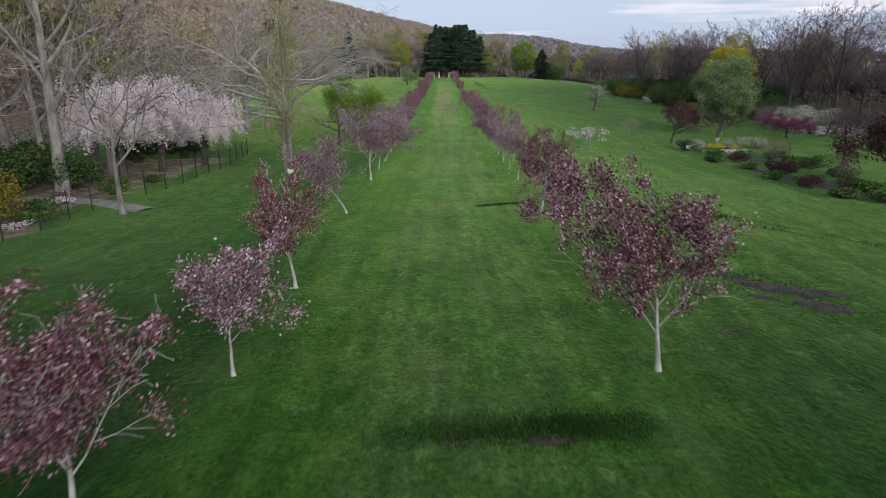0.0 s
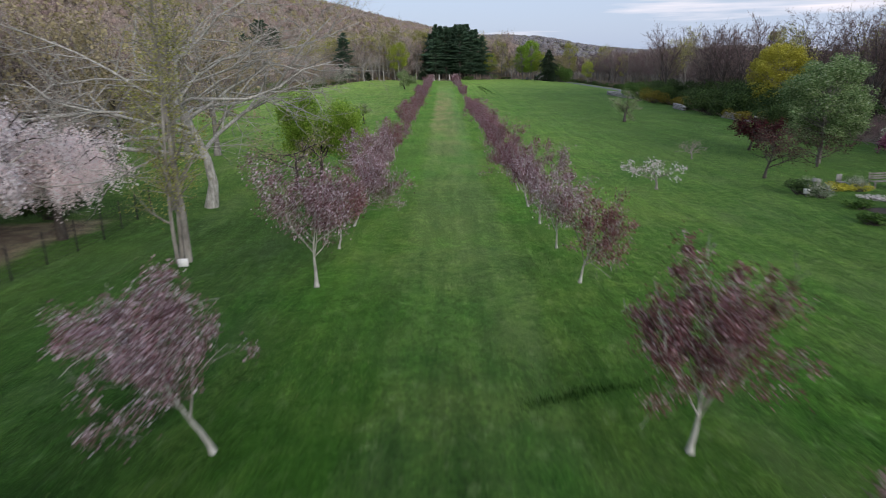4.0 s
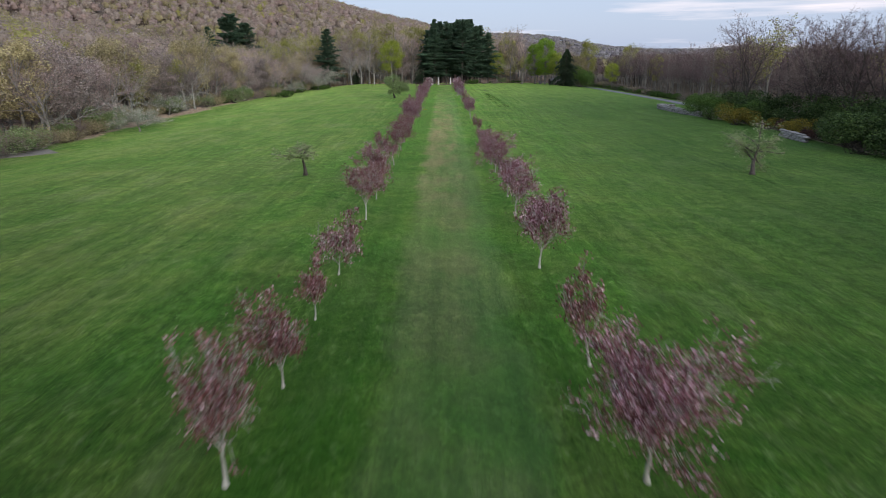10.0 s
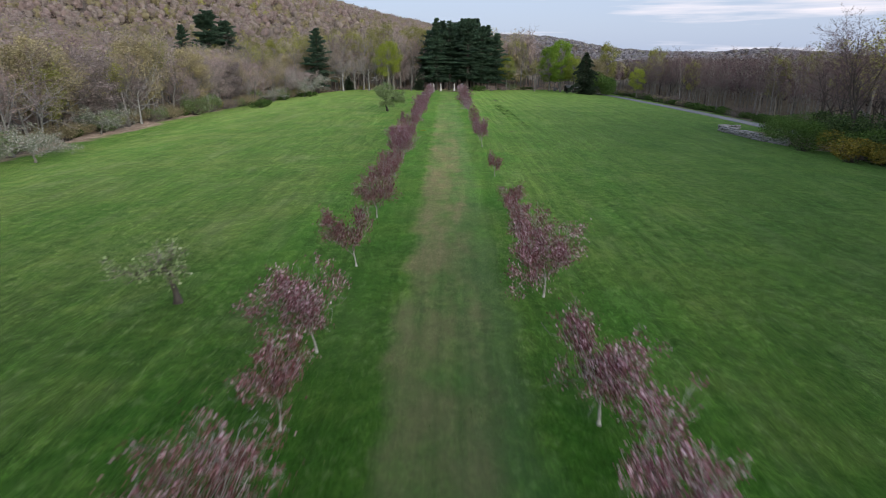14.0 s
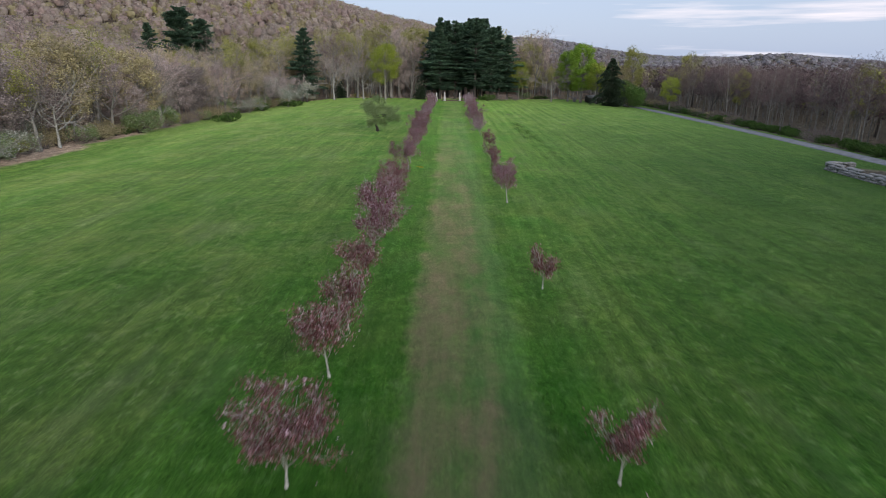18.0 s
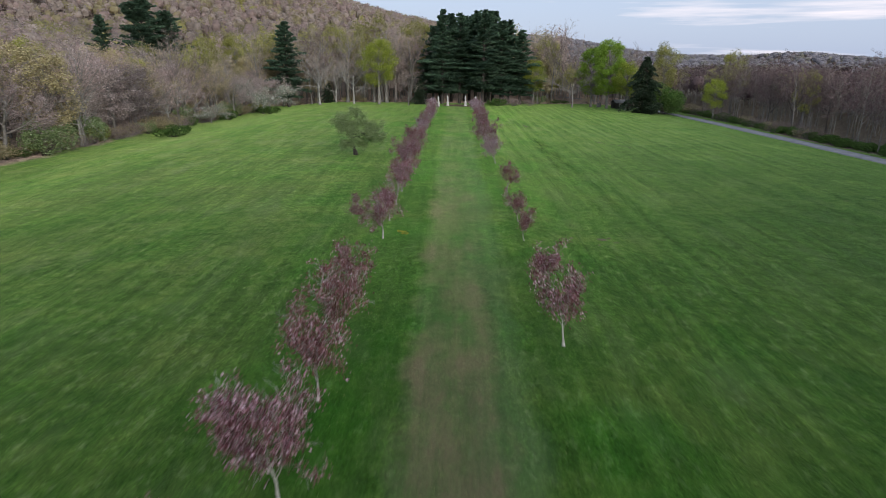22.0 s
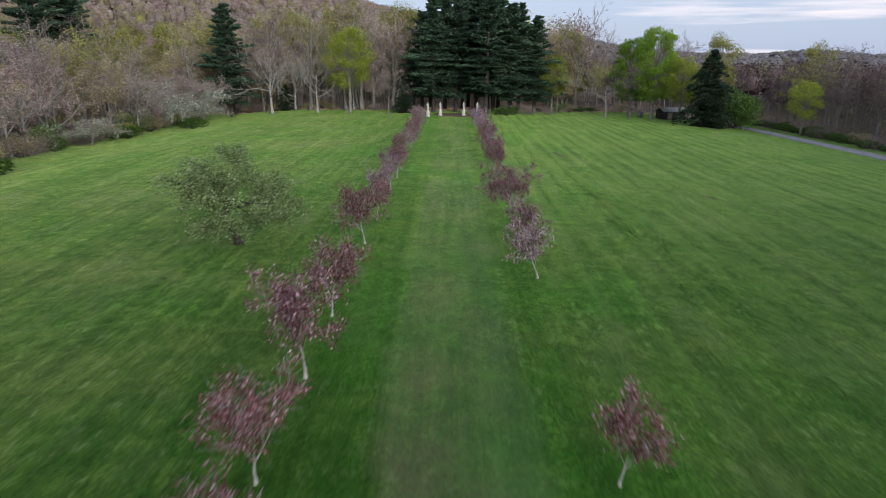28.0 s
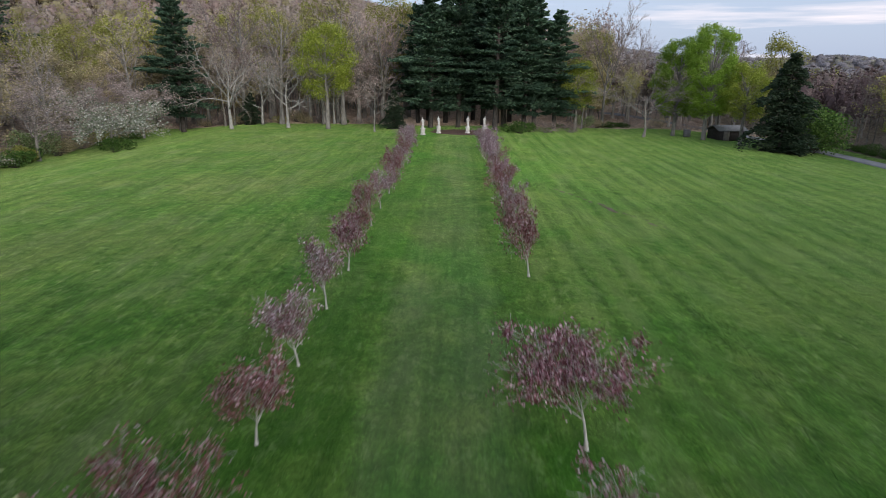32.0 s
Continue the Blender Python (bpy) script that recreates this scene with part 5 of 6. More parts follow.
gnarl = tree_of("bare_oak", "great bare tree with gnarled lichened spreading limbs", [(16, 58, 1.3, 0.12, 0.0, 0.34), (10, 48, 0.46, 0.34, 0.04, 0.16), (7, 50, 0.5, 0.4, 0.02, 0.2), (5, 45, 0.5, 0.3, 0.0, 0.2)], 77, 0.9, 0.29, 13.0, 20.5, M_PALE_BARK, M_TWIG, 14000, 0.5, 0.013, lean=1.2)
plant(gnarl, [at(-12.6, 49.2, 40)])
multi = thing("bare_tree", "slender bare many-stemmed tree with green-tinged twigs", "tree")
rng_m = np.random.default_rng(72)
for s in range(3):
    br_m = []
    a_m = s * 2.09
    grow(rng_m, (0.22 * math.cos(a_m), 0.22 * math.sin(a_m), 0), unit(np.array((0.04 * math.cos(a_m), 0.04 * math.sin(a_m), 1))), 11.5 - s, 0.13 - 0.025 * s, 0, [(16, 38, 0.16, 0.03, 0.02, 0.14), (5, 42, 0.5, 0.1, 0.05, 0.2), (3, 40, 0.5, 0.1, 0, 0.2)], br_m)
    ge_m = Geo()
    woody(br_m, lambda level, limb: ge_m, (7, 4, 3, 3))
    part("stem", ge_m, M_GREY_BARK, multi, smooth=True)
    c_m, w_m = along(rng_m, [b for b in br_m if b[2] >= 1], 5200)
    part("twig_crown", Geo().slivers(rng_m, c_m, unit(w_m) * 0 + w_m, 0.4, 0.011), M_OLIVE, multi)
    part("foliage", Geo().leaves(rng_m, c_m[::2] + rng_m.normal(0, 0.22, c_m[::2].shape), 0.05), M_BUD, multi)
plant(multi, [at(-9.9, 38.9)])
ctree = tree_of("bare_tree", "bare tree with forked grey trunk beside the gravel path", VASE, 73, 0.62, 0.13, 8.6, 6.5, M_OAK_BARK, M_TWIG, 1500, 0.4, 0.01, fine=0.012)
plant(ctree, [at(-14.2, 26.4, 20)])
green_l = tree_of("leafing_tree", "low spreading tree in bright green young leaf on the lawn", [(8, 55, 1.2, 0.1, 0.02, 0.4), (7, 48, 0.6, 0.18, 0.05, 0.2), (5, 48, 0.55, 0.22, 0.02, 0.2), (3, 45, 0.5, 0.25, 0.0, 0.2)], 74, 0.55, 0.15, 6.0, 4.7, M_DARK_BARK, None, 0, 0, 0, M_GREEN, 46000, 0.08, 0.24, per=16)
plant(green_l, [at(-8.3, 58.0, 0)])
bent = tree_of("leafing_tree", "small dark-trunked tree just leafing out", LOW[:3], 75, 0.55, 0.17, 3.6, 4.6, M_DARK_BARK, M_TWIG, 1200, 0.35, 0.012, M_OLIVE, 700, 0.08, 0.2)
plant(bent, [at(-9.1, 54.4)])

green_r = leafy_tree("flowering_tree", "dense rounded tree with green leaves and white bloom", 81, 7.7, 6.2, 1.2, M_OAK_BARK, M_SAGE, 42000, 0.08, lumps=170)
plant(green_r, [at(28.5, 63.6, 0, 1.08)])
yellow = leafy_tree("maple_tree", "broad rounded maple with bright yellow spring leaves", 83, 11.6, 9.0, 1.4, M_GREY_BARK, M_YELLOW, 34000, 0.125, lumps=160)
plant(yellow, [at(48.3, 108)])
redbud = tree_of("redbud_tree", "small spreading redbud in magenta bloom", LOW[:3], 84, 0.5, 0.1, 2.5, 3.8, M_DARK_BARK, None, 0, 0, 0, M_MAGENTA, 4500, 0.085, 0.14)
plant(redbud, [at(34.2, 61.5)])
dk_maple = tree_of("japanese_maple", "low dark red japanese maple", LOW[:3], 85, 0.5, 0.12, 2.9, 4.2, M_DARK_BARK, None, 0, 0, 0, M_DARKRED, 5200, 0.095, 0.16)
plant(dk_maple, [at(27.0, 71.5)])
rust = tree_of("rust_shrub_tree", "broad rust-brown leafing tree beside the flower bed", LOW, 86, 0.5, 0.12, 4.4, 4.8, M_DARK_BARK, None, 0, 0, 0, M_RUST, 9000, 0.09, 0.17)
plant(rust, [at(23.6, 31.4)])
brown_r = tree_of("young_tree", "young tree with bronze new leaves", ROUND, 87, 0.7, 0.1, 3.3, 3.2, M_DARK_BARK, None, 0, 0, 0, M_RUST, 1500, 0.08, 0.16, group="young bronze trees", fine=0.02)
plant(brown_r, [at(21.2, 57.2), at(27.5, 62, 60, 0.8)])
yg_tall = leafy_tree("budding_tree", "tall tree in light yellow-green leaf above the woods", 88, 16, 7.4, 4.4, M_GREY_BARK, M_BUD, 9000, 0.14, "tall yellow-green trees", 60)
plant(yg_tall, [at(60, 130, 0, 1.0), at(66, 205, 100, 0.78), at(64, 245, 200, 0.72), at(-40, 310, 20, 1.35), at(-60, 303, 90, 1.2), at(-11, 306, 200, 1.4), at(-70, 308, 50, 1.15), at(-32, 302, 130, 1.3), at(-22, 304, 260, 1.45), at(-50, 303, 300, 1.25), at(42, 306, 40, 0.85),
                at(56, 300, 70, 1.12), at(68, 285, 10, 1.0), at(25.5, 305, 140, 1.1), at(-62, 288, 30, 1.0), at(-66, 262, 10, 0.95), at(-59, 246, 160, 0.8), at(-72, 236, 80, 0.95), at(-70, 204, 220, 0.85), at(-75, 178, 40, 0.9), at(-66, 158, 300, 0.75), at(-72, 136, 120, 0.9), at(-62, 110, 20, 0.75)])
big_bare = tree_of("bare_tree", "large bare tree with spreading crown against the sky", [(10, 30, 1.1, 0.03, 0.05, 0.36), (8, 38, 0.48, 0.08, 0.1, 0.2), (6, 40, 0.5, 0.12, 0.06, 0.2), (4, 42, 0.6, 0.12, 0.03, 0.15)], 89, 0.85, 0.24, 16, 9.5, M_DARK_BARK, M_WOOD_RED, 5000, 0.6, 0.028, group="large bare trees by the wall", split=False, fine=0.03)
plant(big_bare, [at(46.5, 150, 0, 1.02), at(52, 140, 120, 1.02), at(57, 114, 200, 1.1), at(55, 88, 40, 1.12), at(50, 68, 300, 1.0), at(62, 100, 90, 1.15), at(60, 74, 10, 1.12), at(54, 52, 210, 1.05), at(50, 130, 60, 0.95), at(-30, 62, 10, 0.85), at(-34, 82, 110, 0.8), at(-24, 44, 30, 0.95)])

# weeping cherries over the fence


def weeping(seed, label):
    rng = np.random.default_rng(seed)
    tree = thing("weeping_cherry", label, "tree", "weeping cherries behind the fence")
    trunk, limbs = Geo(), Geo()
    trunk.tube([(0, 0, 0), (0.08, 0.02, 1.0), (0.05, -0.05, 2.0), (0.2, 0.1, 3.0)], (0.24, 0.19, 0.17, 0.13), 8)
    pos, ways = [], []
    for k in range(80):
        a, reach, top = rng.uniform(0, 6.28), rng.uniform(0.4, 3.4), rng.uniform(3.2, 5.6)
        s = np.linspace(0, 1, 8)
        d = np.array((math.cos(a), math.sin(a), 0))
        z = 2.6 + (top - 2.6) * np.sin(np.minimum(s * 1.9, 1.57)) - np.clip(s - 0.55, 0, 1) ** 2 * 5.0 * (top - 1.2) / 2.4
        pts = d * (reach * np.sin(s * 1.45) / math.sin(1.45))[:, None] + np.column_stack([np.zeros(8), np.zeros(8), np.maximum(z, 0.9)])
        pts += rng.normal(0, 0.07, pts.shape)
        limbs.tube(pts, np.linspace(0.05, 0.012, 8), 4, cap=False)
        for _ in range(9):
            i = rng.uniform(2.0, 6.9)
            p = pts[int(i)] + (pts[int(i) + 1] - pts[int(i)]) * (i % 1)
            drop = rng.uniform(0.2, max(0.5, (p[2] - 0.8) * rng.uniform(0.2, 0.75)))
            n = int(30 + drop * 34)
            t = rng.uniform(0, 1, n)
            knot = np.repeat(rng.normal(0, 0.13, (n // 6 + 1, 3)), 6, 0)[:n]
            q = p + d * (t * 0.35)[:, None] + np.column_stack([np.zeros(n), np.zeros(n), -t * drop]) + knot
            pos.append(q)
    q = np.concatenate(pos)
    part("trunk", trunk, M_DARK_BARK, tree, smooth=True)
    part("branch_frame", limbs, M_DARK_BARK, tree)
    part("blossom", Geo().leaves(rng, q + rng.normal(0, 0.06, q.shape), 0.07, long=1.4), M_WHITE_FL, tree)
    return tree


weep_a = weeping(91, "weeping cherry hung with pale pink blossom by the fence")
plant(weep_a, [at(-19.3, 36.6, 0, 1.12), at(-16.6, 42.5, 130, 0.92)])
weep_b = weeping(92, "broad weeping cherry in pale pink bloom")
plant(weep_b, [at(-18.2, 39.5, 40, 1.14)])

# ---- shrubs ----


def shrub(name, label, seed, size, foliage, count, leaf, group="", category="shrub", wood=M_DARK_BARK, lumps=7, loose=0.16, twigs=None):
    """A mound of leaves in uneven lumps over a spray of stems; size is its half width, half depth and height."""
    rng = np.random.default_rng(seed)
    ob = thing(name, label, category, group)
    sx_, sy_, h = size
    c = np.column_stack([rng.normal(0, 0.42, lumps) * sx_, rng.normal(0, 0.42, lumps) * sy_, rng.uniform(0.35, 0.68, lumps) * h])
    r = rng.uniform(0.34, 0.58, lumps)
    stems = Geo()
    for k in range(lumps):
        for _ in range(3):
            tip = c[k] + rng.normal(0, 0.25, 3) * np.array((sx_, sy_, h * 0.4))
            base = np.array((rng.normal(0, 0.12) * sx_, rng.normal(0, 0.12) * sy_, -0.05))
            mid = (base + tip) / 2 + rng.normal(0, 0.06, 3) * h
            stems.tube([base, mid, tip], (0.03, 0.02, 0.008), 4, cap=False)
    part("stem_spray", stems, wood, ob)
    i = rng.integers(0, lumps, count)
    d = rng.normal(size=(count, 3))
    d /= np.linalg.norm(d, axis=1)[:, None]
    d *= rng.uniform(0.55, 1.0 + loose, (count, 1)) ** 0.6
    pos = c[i] + d * np.column_stack([r[i] * sx_, r[i] * sy_, r[i] * h * 0.75])
    pos[:, 2] = np.abs(pos[:, 2]) + 0.03
    if twigs:
        w = d + np.array((0, 0, 0.7))
        part("twig_crown", Geo().slivers(rng, pos, w / np.linalg.norm(w, axis=1)[:, None], leaf * 3.5, 0.018), twigs, ob)
    if foliage:
        part("foliage", Geo().leaves(rng, pos, leaf), foliage, ob)
    return ob


EDGE = "shrubs along the edge of the woods"
s_green = shrub("shrub", "low deep green shrub at the edge of the lawn", 201, (1.7, 1.5, 1.5), M_MIDGREEN, 1500, 0.13, EDGE)
s_grey = shrub("shrub", "broad grey-green shrub before bare trees", 202, (2.4, 2.0, 3.2), M_APPLE, 3600, 0.11, EDGE)
s_olive = shrub("shrub", "olive brown leafing shrub thicket", 203, (2.4, 2.2, 2.4), M_OLIVE, 1400, 0.12, EDGE)
s_brush = shrub("brush", "tangle of bare brown brush at the wood's edge", 204, (2.6, 2.4, 2.2), None, 1600, 0.2, EDGE, twigs=M_WOOD_GREY, wood=M_GREY_BARK)
s_lime = shrub("shrub", "fresh light green shrub at the wood's edge", 205, (1.9, 1.7, 2.2), M_BUD, 2600, 0.1, EDGE)
edge_rng = np.random.default_rng(29)
EDGE_Y, EDGE_X = (108, 128, 150, 170, 195, 220, 249, 271, 290), (-48.5, -48, -51, -52.5, -51.5, -48.5, -46, -45.5, -47)
e_spots = {k: [] for k in range(5)}
for y in np.arange(109, 291, 1.55):
    k = int(edge_rng.choice(5, p=(0.18, 0.1, 0.3, 0.34, 0.08)))
    e_spots[k].append(at(np.interp(y, EDGE_Y, EDGE_X) - abs(edge_rng.normal(0.6, 1.6)), y, edge_rng.uniform(0, 360), edge_rng.uniform(0.6, 1.15), 0.05))
for x in np.arange(-44, 44, 2.2):
    if -9 < x < 17:
        continue
    k = int(edge_rng.choice(5, p=(0.2, 0.05, 0.25, 0.45, 0.05)))
    e_spots[k].append(at(x, 294.5 + edge_rng.normal(0, 1.6), edge_rng.uniform(0, 360), edge_rng.uniform(0.5, 0.85), 0.05))
for y in np.arange(168, 300, 1.1):
    k = int(edge_rng.choice(5, p=(0.84, 0.0, 0.04, 0.12, 0.0)))
    e_spots[k].append(at(57.6 + abs(edge_rng.normal(0, 1.7)), y, edge_rng.uniform(0, 360), edge_rng.uniform(0.6, 1.0), 0.05))
for y in np.arange(46, 108, 2.6):
    k = int(edge_rng.choice(5, p=(0.15, 0.1, 0.3, 0.4, 0.05)))
    e_spots[k].append(at(-39 + edge_rng.normal(0, 2.5) - 9 * float(step(80, 108, y)), y, edge_rng.uniform(0, 360), edge_rng.uniform(0.7, 1.1), 0.05))
e_spots[0] += [at(-39.6, 262, 0, 1.1), at(-41.6, 220.4, 40, 1.25), at(-45.7, 255.7, 90, 1.1), at(-44.0, 270, 10, 0.9), at(-44.6, 252, 70, 1.2), at(10.4, 283, 0, 1.2)]
e_spots[1] += [at(-49.8, 203, 0, 1.25), at(-50.5, 214, 90, 1.2)]
e_spots[3] += [at(14.6, 284.8, 0, 0.75), at(12.0, 286, 50, 0.9), at(18.5, 285.5, 90, 0.6)]
for k, s in enumerate((s_green, s_grey, s_olive, s_brush, s_lime)):
    plant(s, e_spots[k])

BORDER = "border shrubs along the stone wall"
b_deep = shrub("shrub", "large dark green shrub over the stone wall", 211, (3.0, 3.2, 3.3), M_DEEP, 6500, 0.12, BORDER)
plant(b_deep, [at(41.2, 114.5, 0, 1.15), at(45.4, 110.5, 80, 1.5), at(43.5, 119.5, 160, 1.1), at(47.5, 104, 30, 1.4), at(47.5, 133, 200, 1.3), at(48, 143, 300, 1.4), at(47, 151, 20, 1.25), at(49, 158, 100, 1.3), at(48.5, 121, 70, 1.6), at(50, 112, 220, 1.7), at(52, 100, 10, 1.6), at(52, 138, 110, 1.6), at(52, 128, 330, 1.5),
              at(41.5, 94, 200, 0.9), at(44, 88, 130, 1.0), at(47, 126, 10, 1.0)])
b_gold = shrub("golden_shrub", "golden yellow-green shrub beside the wall", 212, (2.3, 2.1, 2.2), M_GOLD_SH, 4500, 0.085, BORDER)
plant(b_gold, [at(41.2, 141.3, 0, 1.25), at(44.2, 138.0, 70, 0.8), at(43.6, 129.0, 140, 1.05), at(40.2, 101.5, 30, 0.75), at(44.5, 99, 60, 0.85)])
b_weep = shrub("weeping_shrub", "rounded arching light green shrub at the wall's end", 213, (2.4, 2.4, 3.2), M_MIDGREEN, 6500, 0.09, BORDER)
plant(b_weep, [at(41.0, 149.5, 0, 1.15), at(44.8, 144, 90, 1.1), at(42.0, 156.0, 200, 1.15)])
b_olive = shrub("shrub", "tall rounded olive-green leafing shrub beside the spruce", 217, (2.4, 2.4, 3.4), M_MIDGREEN, 6000, 0.1, BORDER)
plant(b_olive, [at(46.6, 271.5, 20, 2.0), at(49.5, 275, 120, 1.6)])
b_rust = shrub("rust_shrub", "low rust-red shrub behind the stone wall", 214, (1.2, 1.2, 1.3), M_RUST, 1500, 0.09, BORDER)
plant(b_rust, [at(42.2, 125.2), at(43.8, 122.5, 80, 1.2), at(44.8, 135, 10, 1.3)])
b_white = shrub("white_flowering_shrub", "tall shrub dusted with white blossom", 215, (2.6, 2.4, 2.9), M_WHITE_SH, 7000, 0.08, "white flowering shrubs")
plant(b_white, [at(38.0, 67.5, 90, 1.05), at(41.0, 69, 30, 0.9), at(-27.5, 42, 0, 0.9), at(43.5, 71.5, 60, 1.0)])
b_bare = shrub("brush", "bare reddish brush behind the flowering shrubs", 216, (3.2, 2.6, 2.6), None, 3600, 0.16, "brush by the woods", twigs=M_WOOD_RED, wood=M_GREY_BARK)
plant(b_bare, [at(43, 66, 0), at(46, 60, 60), at(42, 76, 120), at(45, 82, 200), at(44, 52, 20), at(43, 44, 90), at(40, 37, 150), at(47, 72, 10)])

# shrubs and ground plants behind the garden fence
f_yew = shrub("evergreen_shrub", "mounded yellow-green evergreen shrub behind the fence", 221, (1.7, 1.6, 2.0), M_GOLD_SH, 3600, 0.08, "evergreens behind the fence")
plant(f_yew, [at(-18.6, 24.2, 0, 0.9), at(-18.2, 21.6, 70, 0.85), at(-20.8, 26.4, 130, 1.1), at(-19.5, 18.5, 20, 1.1)])
f_dark = shrub("evergreen_shrub", "dark green rhododendron under the trees", 222, (2.2, 2.0, 2.3), M_DEEP, 3600, 0.12, "evergreens behind the fence")
plant(f_dark, [at(-22.5, 31.5), at(-25.5, 29, 60, 1.2), at(-24, 34.5, 130, 1.05), at(-28, 33, 20, 1.2), at(-20.5, 33.2, 200, 0.8), at(-27, 25, 100, 1.1), at(-22, 44, 300, 0.9), at(-19.5, 46.5, 40, 0.8), at(-31, 39, 250, 1.2)])
f_low = shrub("ground_plant", "low leafy perennials along the garden path", 223, (0.8, 0.7, 0.5), M_MIDGREEN, 500, 0.09, "perennials in the beds")
plant(f_low, [at(-17.2, 24.6), at(-17.6, 26.0, 40, 1.1), at(-18.6, 27.6, 90), at(-17.2, 31.4, 10), at(-17.8, 33.0, 160, 1.2), at(-16.8, 35.2, 50, 0.9),
              at(20.2, 30.2, 0, 1.1), at(21.6, 29.0, 40, 1.2), at(21.0, 34.6, 80), at(22.4, 31.6, 10, 1.3), at(20.0, 36.4, 120), at(22.0, 39.0, 60, 1.1), at(23.4, 41.6, 200), at(20.4, 40.6, 150, 0.9),
              at(22.8, 46.6, 20, 1.1), at(21.2, 47.4, 70), at(24.6, 43.2, 300, 1.2), at(23.0, 34.2, 260), at(24.4, 37.2, 10, 1.2), at(19.6, 44.0, 30, 1.1), at(25.2, 46.2, 90, 1.1)])

# ---- flower garden ----
patch("flower_bed", 21.4, 35.5, 1.7, 16.0, M_MUD, "dark soil flower bed with low green plants", 231, 0.05, 8, "flower bed")
patch("flower_bed", 23.2, 45.0, 2.0, 6.5, M_MUD, "dark soil flower bed beside the bench", 232, 0.05, 30, "flower bed")
dome = shrub("dome_shrub", "clipped round brown-green shrub in the flower bed", 233, (0.95, 0.95, 0.95), M_RUST, 1500, 0.07, "round shrubs in the bed")
plant(dome, [at(21.0, 38.2), at(20.2, 33.2, 80, 0.72), at(21.0, 43.8, 30, 0.7)])
dome_g = shrub("dome_shrub", "round green shrub in the flower bed", 234, (0.95, 0.95, 0.9), M_DEEP, 1500, 0.07, "round shrubs in the bed")
plant(dome_g, [at(20.4, 51.6, 0, 0.95), at(24.4, 40.6, 50, 0.8), at(25.6, 42.0, 80, 0.8), at(24.8, 32.0, 120, 0.9)])
spray = shrub("upright_shrub", "thin upright bare shrub in the flower bed", 235, (0.5, 0.5, 1.6), None, 320, 0.12, "thin shrubs in the bed", twigs=M_WOOD_RED)
plant(spray, [at(21.9, 33.0), at(23.2, 43.4, 60, 1.1), at(24.8, 44.6, 90, 0.9), at(26.2, 40.0, 10, 0.9)])
daff = shrub("flower_clump", "clump of yellow daffodils in bloom", 236, (0.9, 0.6, 0.42), M_YELLOW, 420, 0.07, "daffodils", "flowers")
plant(daff, [at(22.6, 52.4), at(23.5, 52.8, 90, 1.0), at(24.3, 52.2, 40, 1.0), at(-3.3, 166.6, 0, 0.3), at(-3.0, 166.2, 40, 0.25)])
white_f = shrub("flower_clump", "clump of small white flowers in the bed", 237, (0.7, 0.5, 0.3), M_WHITE_FL, 240, 0.06, "white flowers", "flowers")
plant(white_f, [at(23.2, 49.6), at(23.9, 49.0, 40), at(-18.4, 29.0, 0, 0.9), at(-17.0, 23.6, 60, 0.9)])
dry = shrub("grass_clump", "pale dry ornamental grass clump beside the bench", 238, (0.6, 0.6, 0.75), None, 900, 0.14, "dry grass clumps", "grass", twigs=M_WHITE_SH)
plant(dry, [at(27.1, 52.6, 0, 0.9), at(21.0, 50.4, 0, 0.8), at(21.8, 53.0, 90, 0.7), at(24.6, 52.8, 40, 0.75)])


def bench(x, y, turn):
    ob = thing("garden_bench", "weathered grey wooden bench beside the flower bed", "bench")
    for k in range(4):
        part("seat_slat", Geo().box((0, -0.18 + k * 0.12, 0.44), (1.5, 0.1, 0.03)), M_WOOD, ob)
    for k in range(3):
        part("back_slat", Geo().box((0, 0.27 + k * 0.02, 0.58 + k * 0.14), (1.5, 0.03, 0.1)), M_WOOD, ob)
    for sx2 in (-0.68, 0.68):
        part("leg", Geo().box((sx2, -0.2, 0.21), (0.07, 0.07, 0.44)), M_WOOD, ob)
        part("back_post", Geo().tube([(sx2, 0.24, 0), (sx2, 0.25, 0.45), (sx2, 0.34, 0.95)], (0.04, 0.04, 0.035), 6), M_WOOD, ob)
        part("armrest", Geo().box((sx2, 0.02, 0.64), (0.08, 0.52, 0.035)), M_WOOD, ob)
    ob.matrix_basis = at(x, y, turn)


bench(26.2, 53.2, 10)


def chair(x, y, turn):
    ob = thing("garden_chair", "pale weathered garden chair by the flower bed", "chair")
    part("seat", Geo().box((0, 0, 0.42), (0.55, 0.5, 0.05)), M_STONE, ob)
    part("backrest", Geo().box((0, 0.26, 0.72), (0.55, 0.05, 0.55)), M_STONE, ob)
    for a, b in ((-0.23, -0.2), (0.23, -0.2), (-0.23, 0.22), (0.23, 0.22)):
        part("leg", Geo().box((a, b, 0.2), (0.05, 0.05, 0.42)), M_STONE, ob)
    ob.matrix_basis = at(x, y, turn, 0.8)


chair(24.0, 53.6, 20)
chair(21.5, 52.0, -30)


def sign(x, y, w, h, label, turn=0.0, tall=0.55):
    ob = thing("small_sign", label, "sign", "small white signs")
    part("stake", Geo().box((0, 0.02, tall / 2), (0.03, 0.03, tall)), M_WOOD, ob)
    part("board", Geo().box((0, 0, tall - h / 2), (w, 0.02, h)), M_WHITEP, ob)
    ob.matrix_basis = at(x, y, turn)


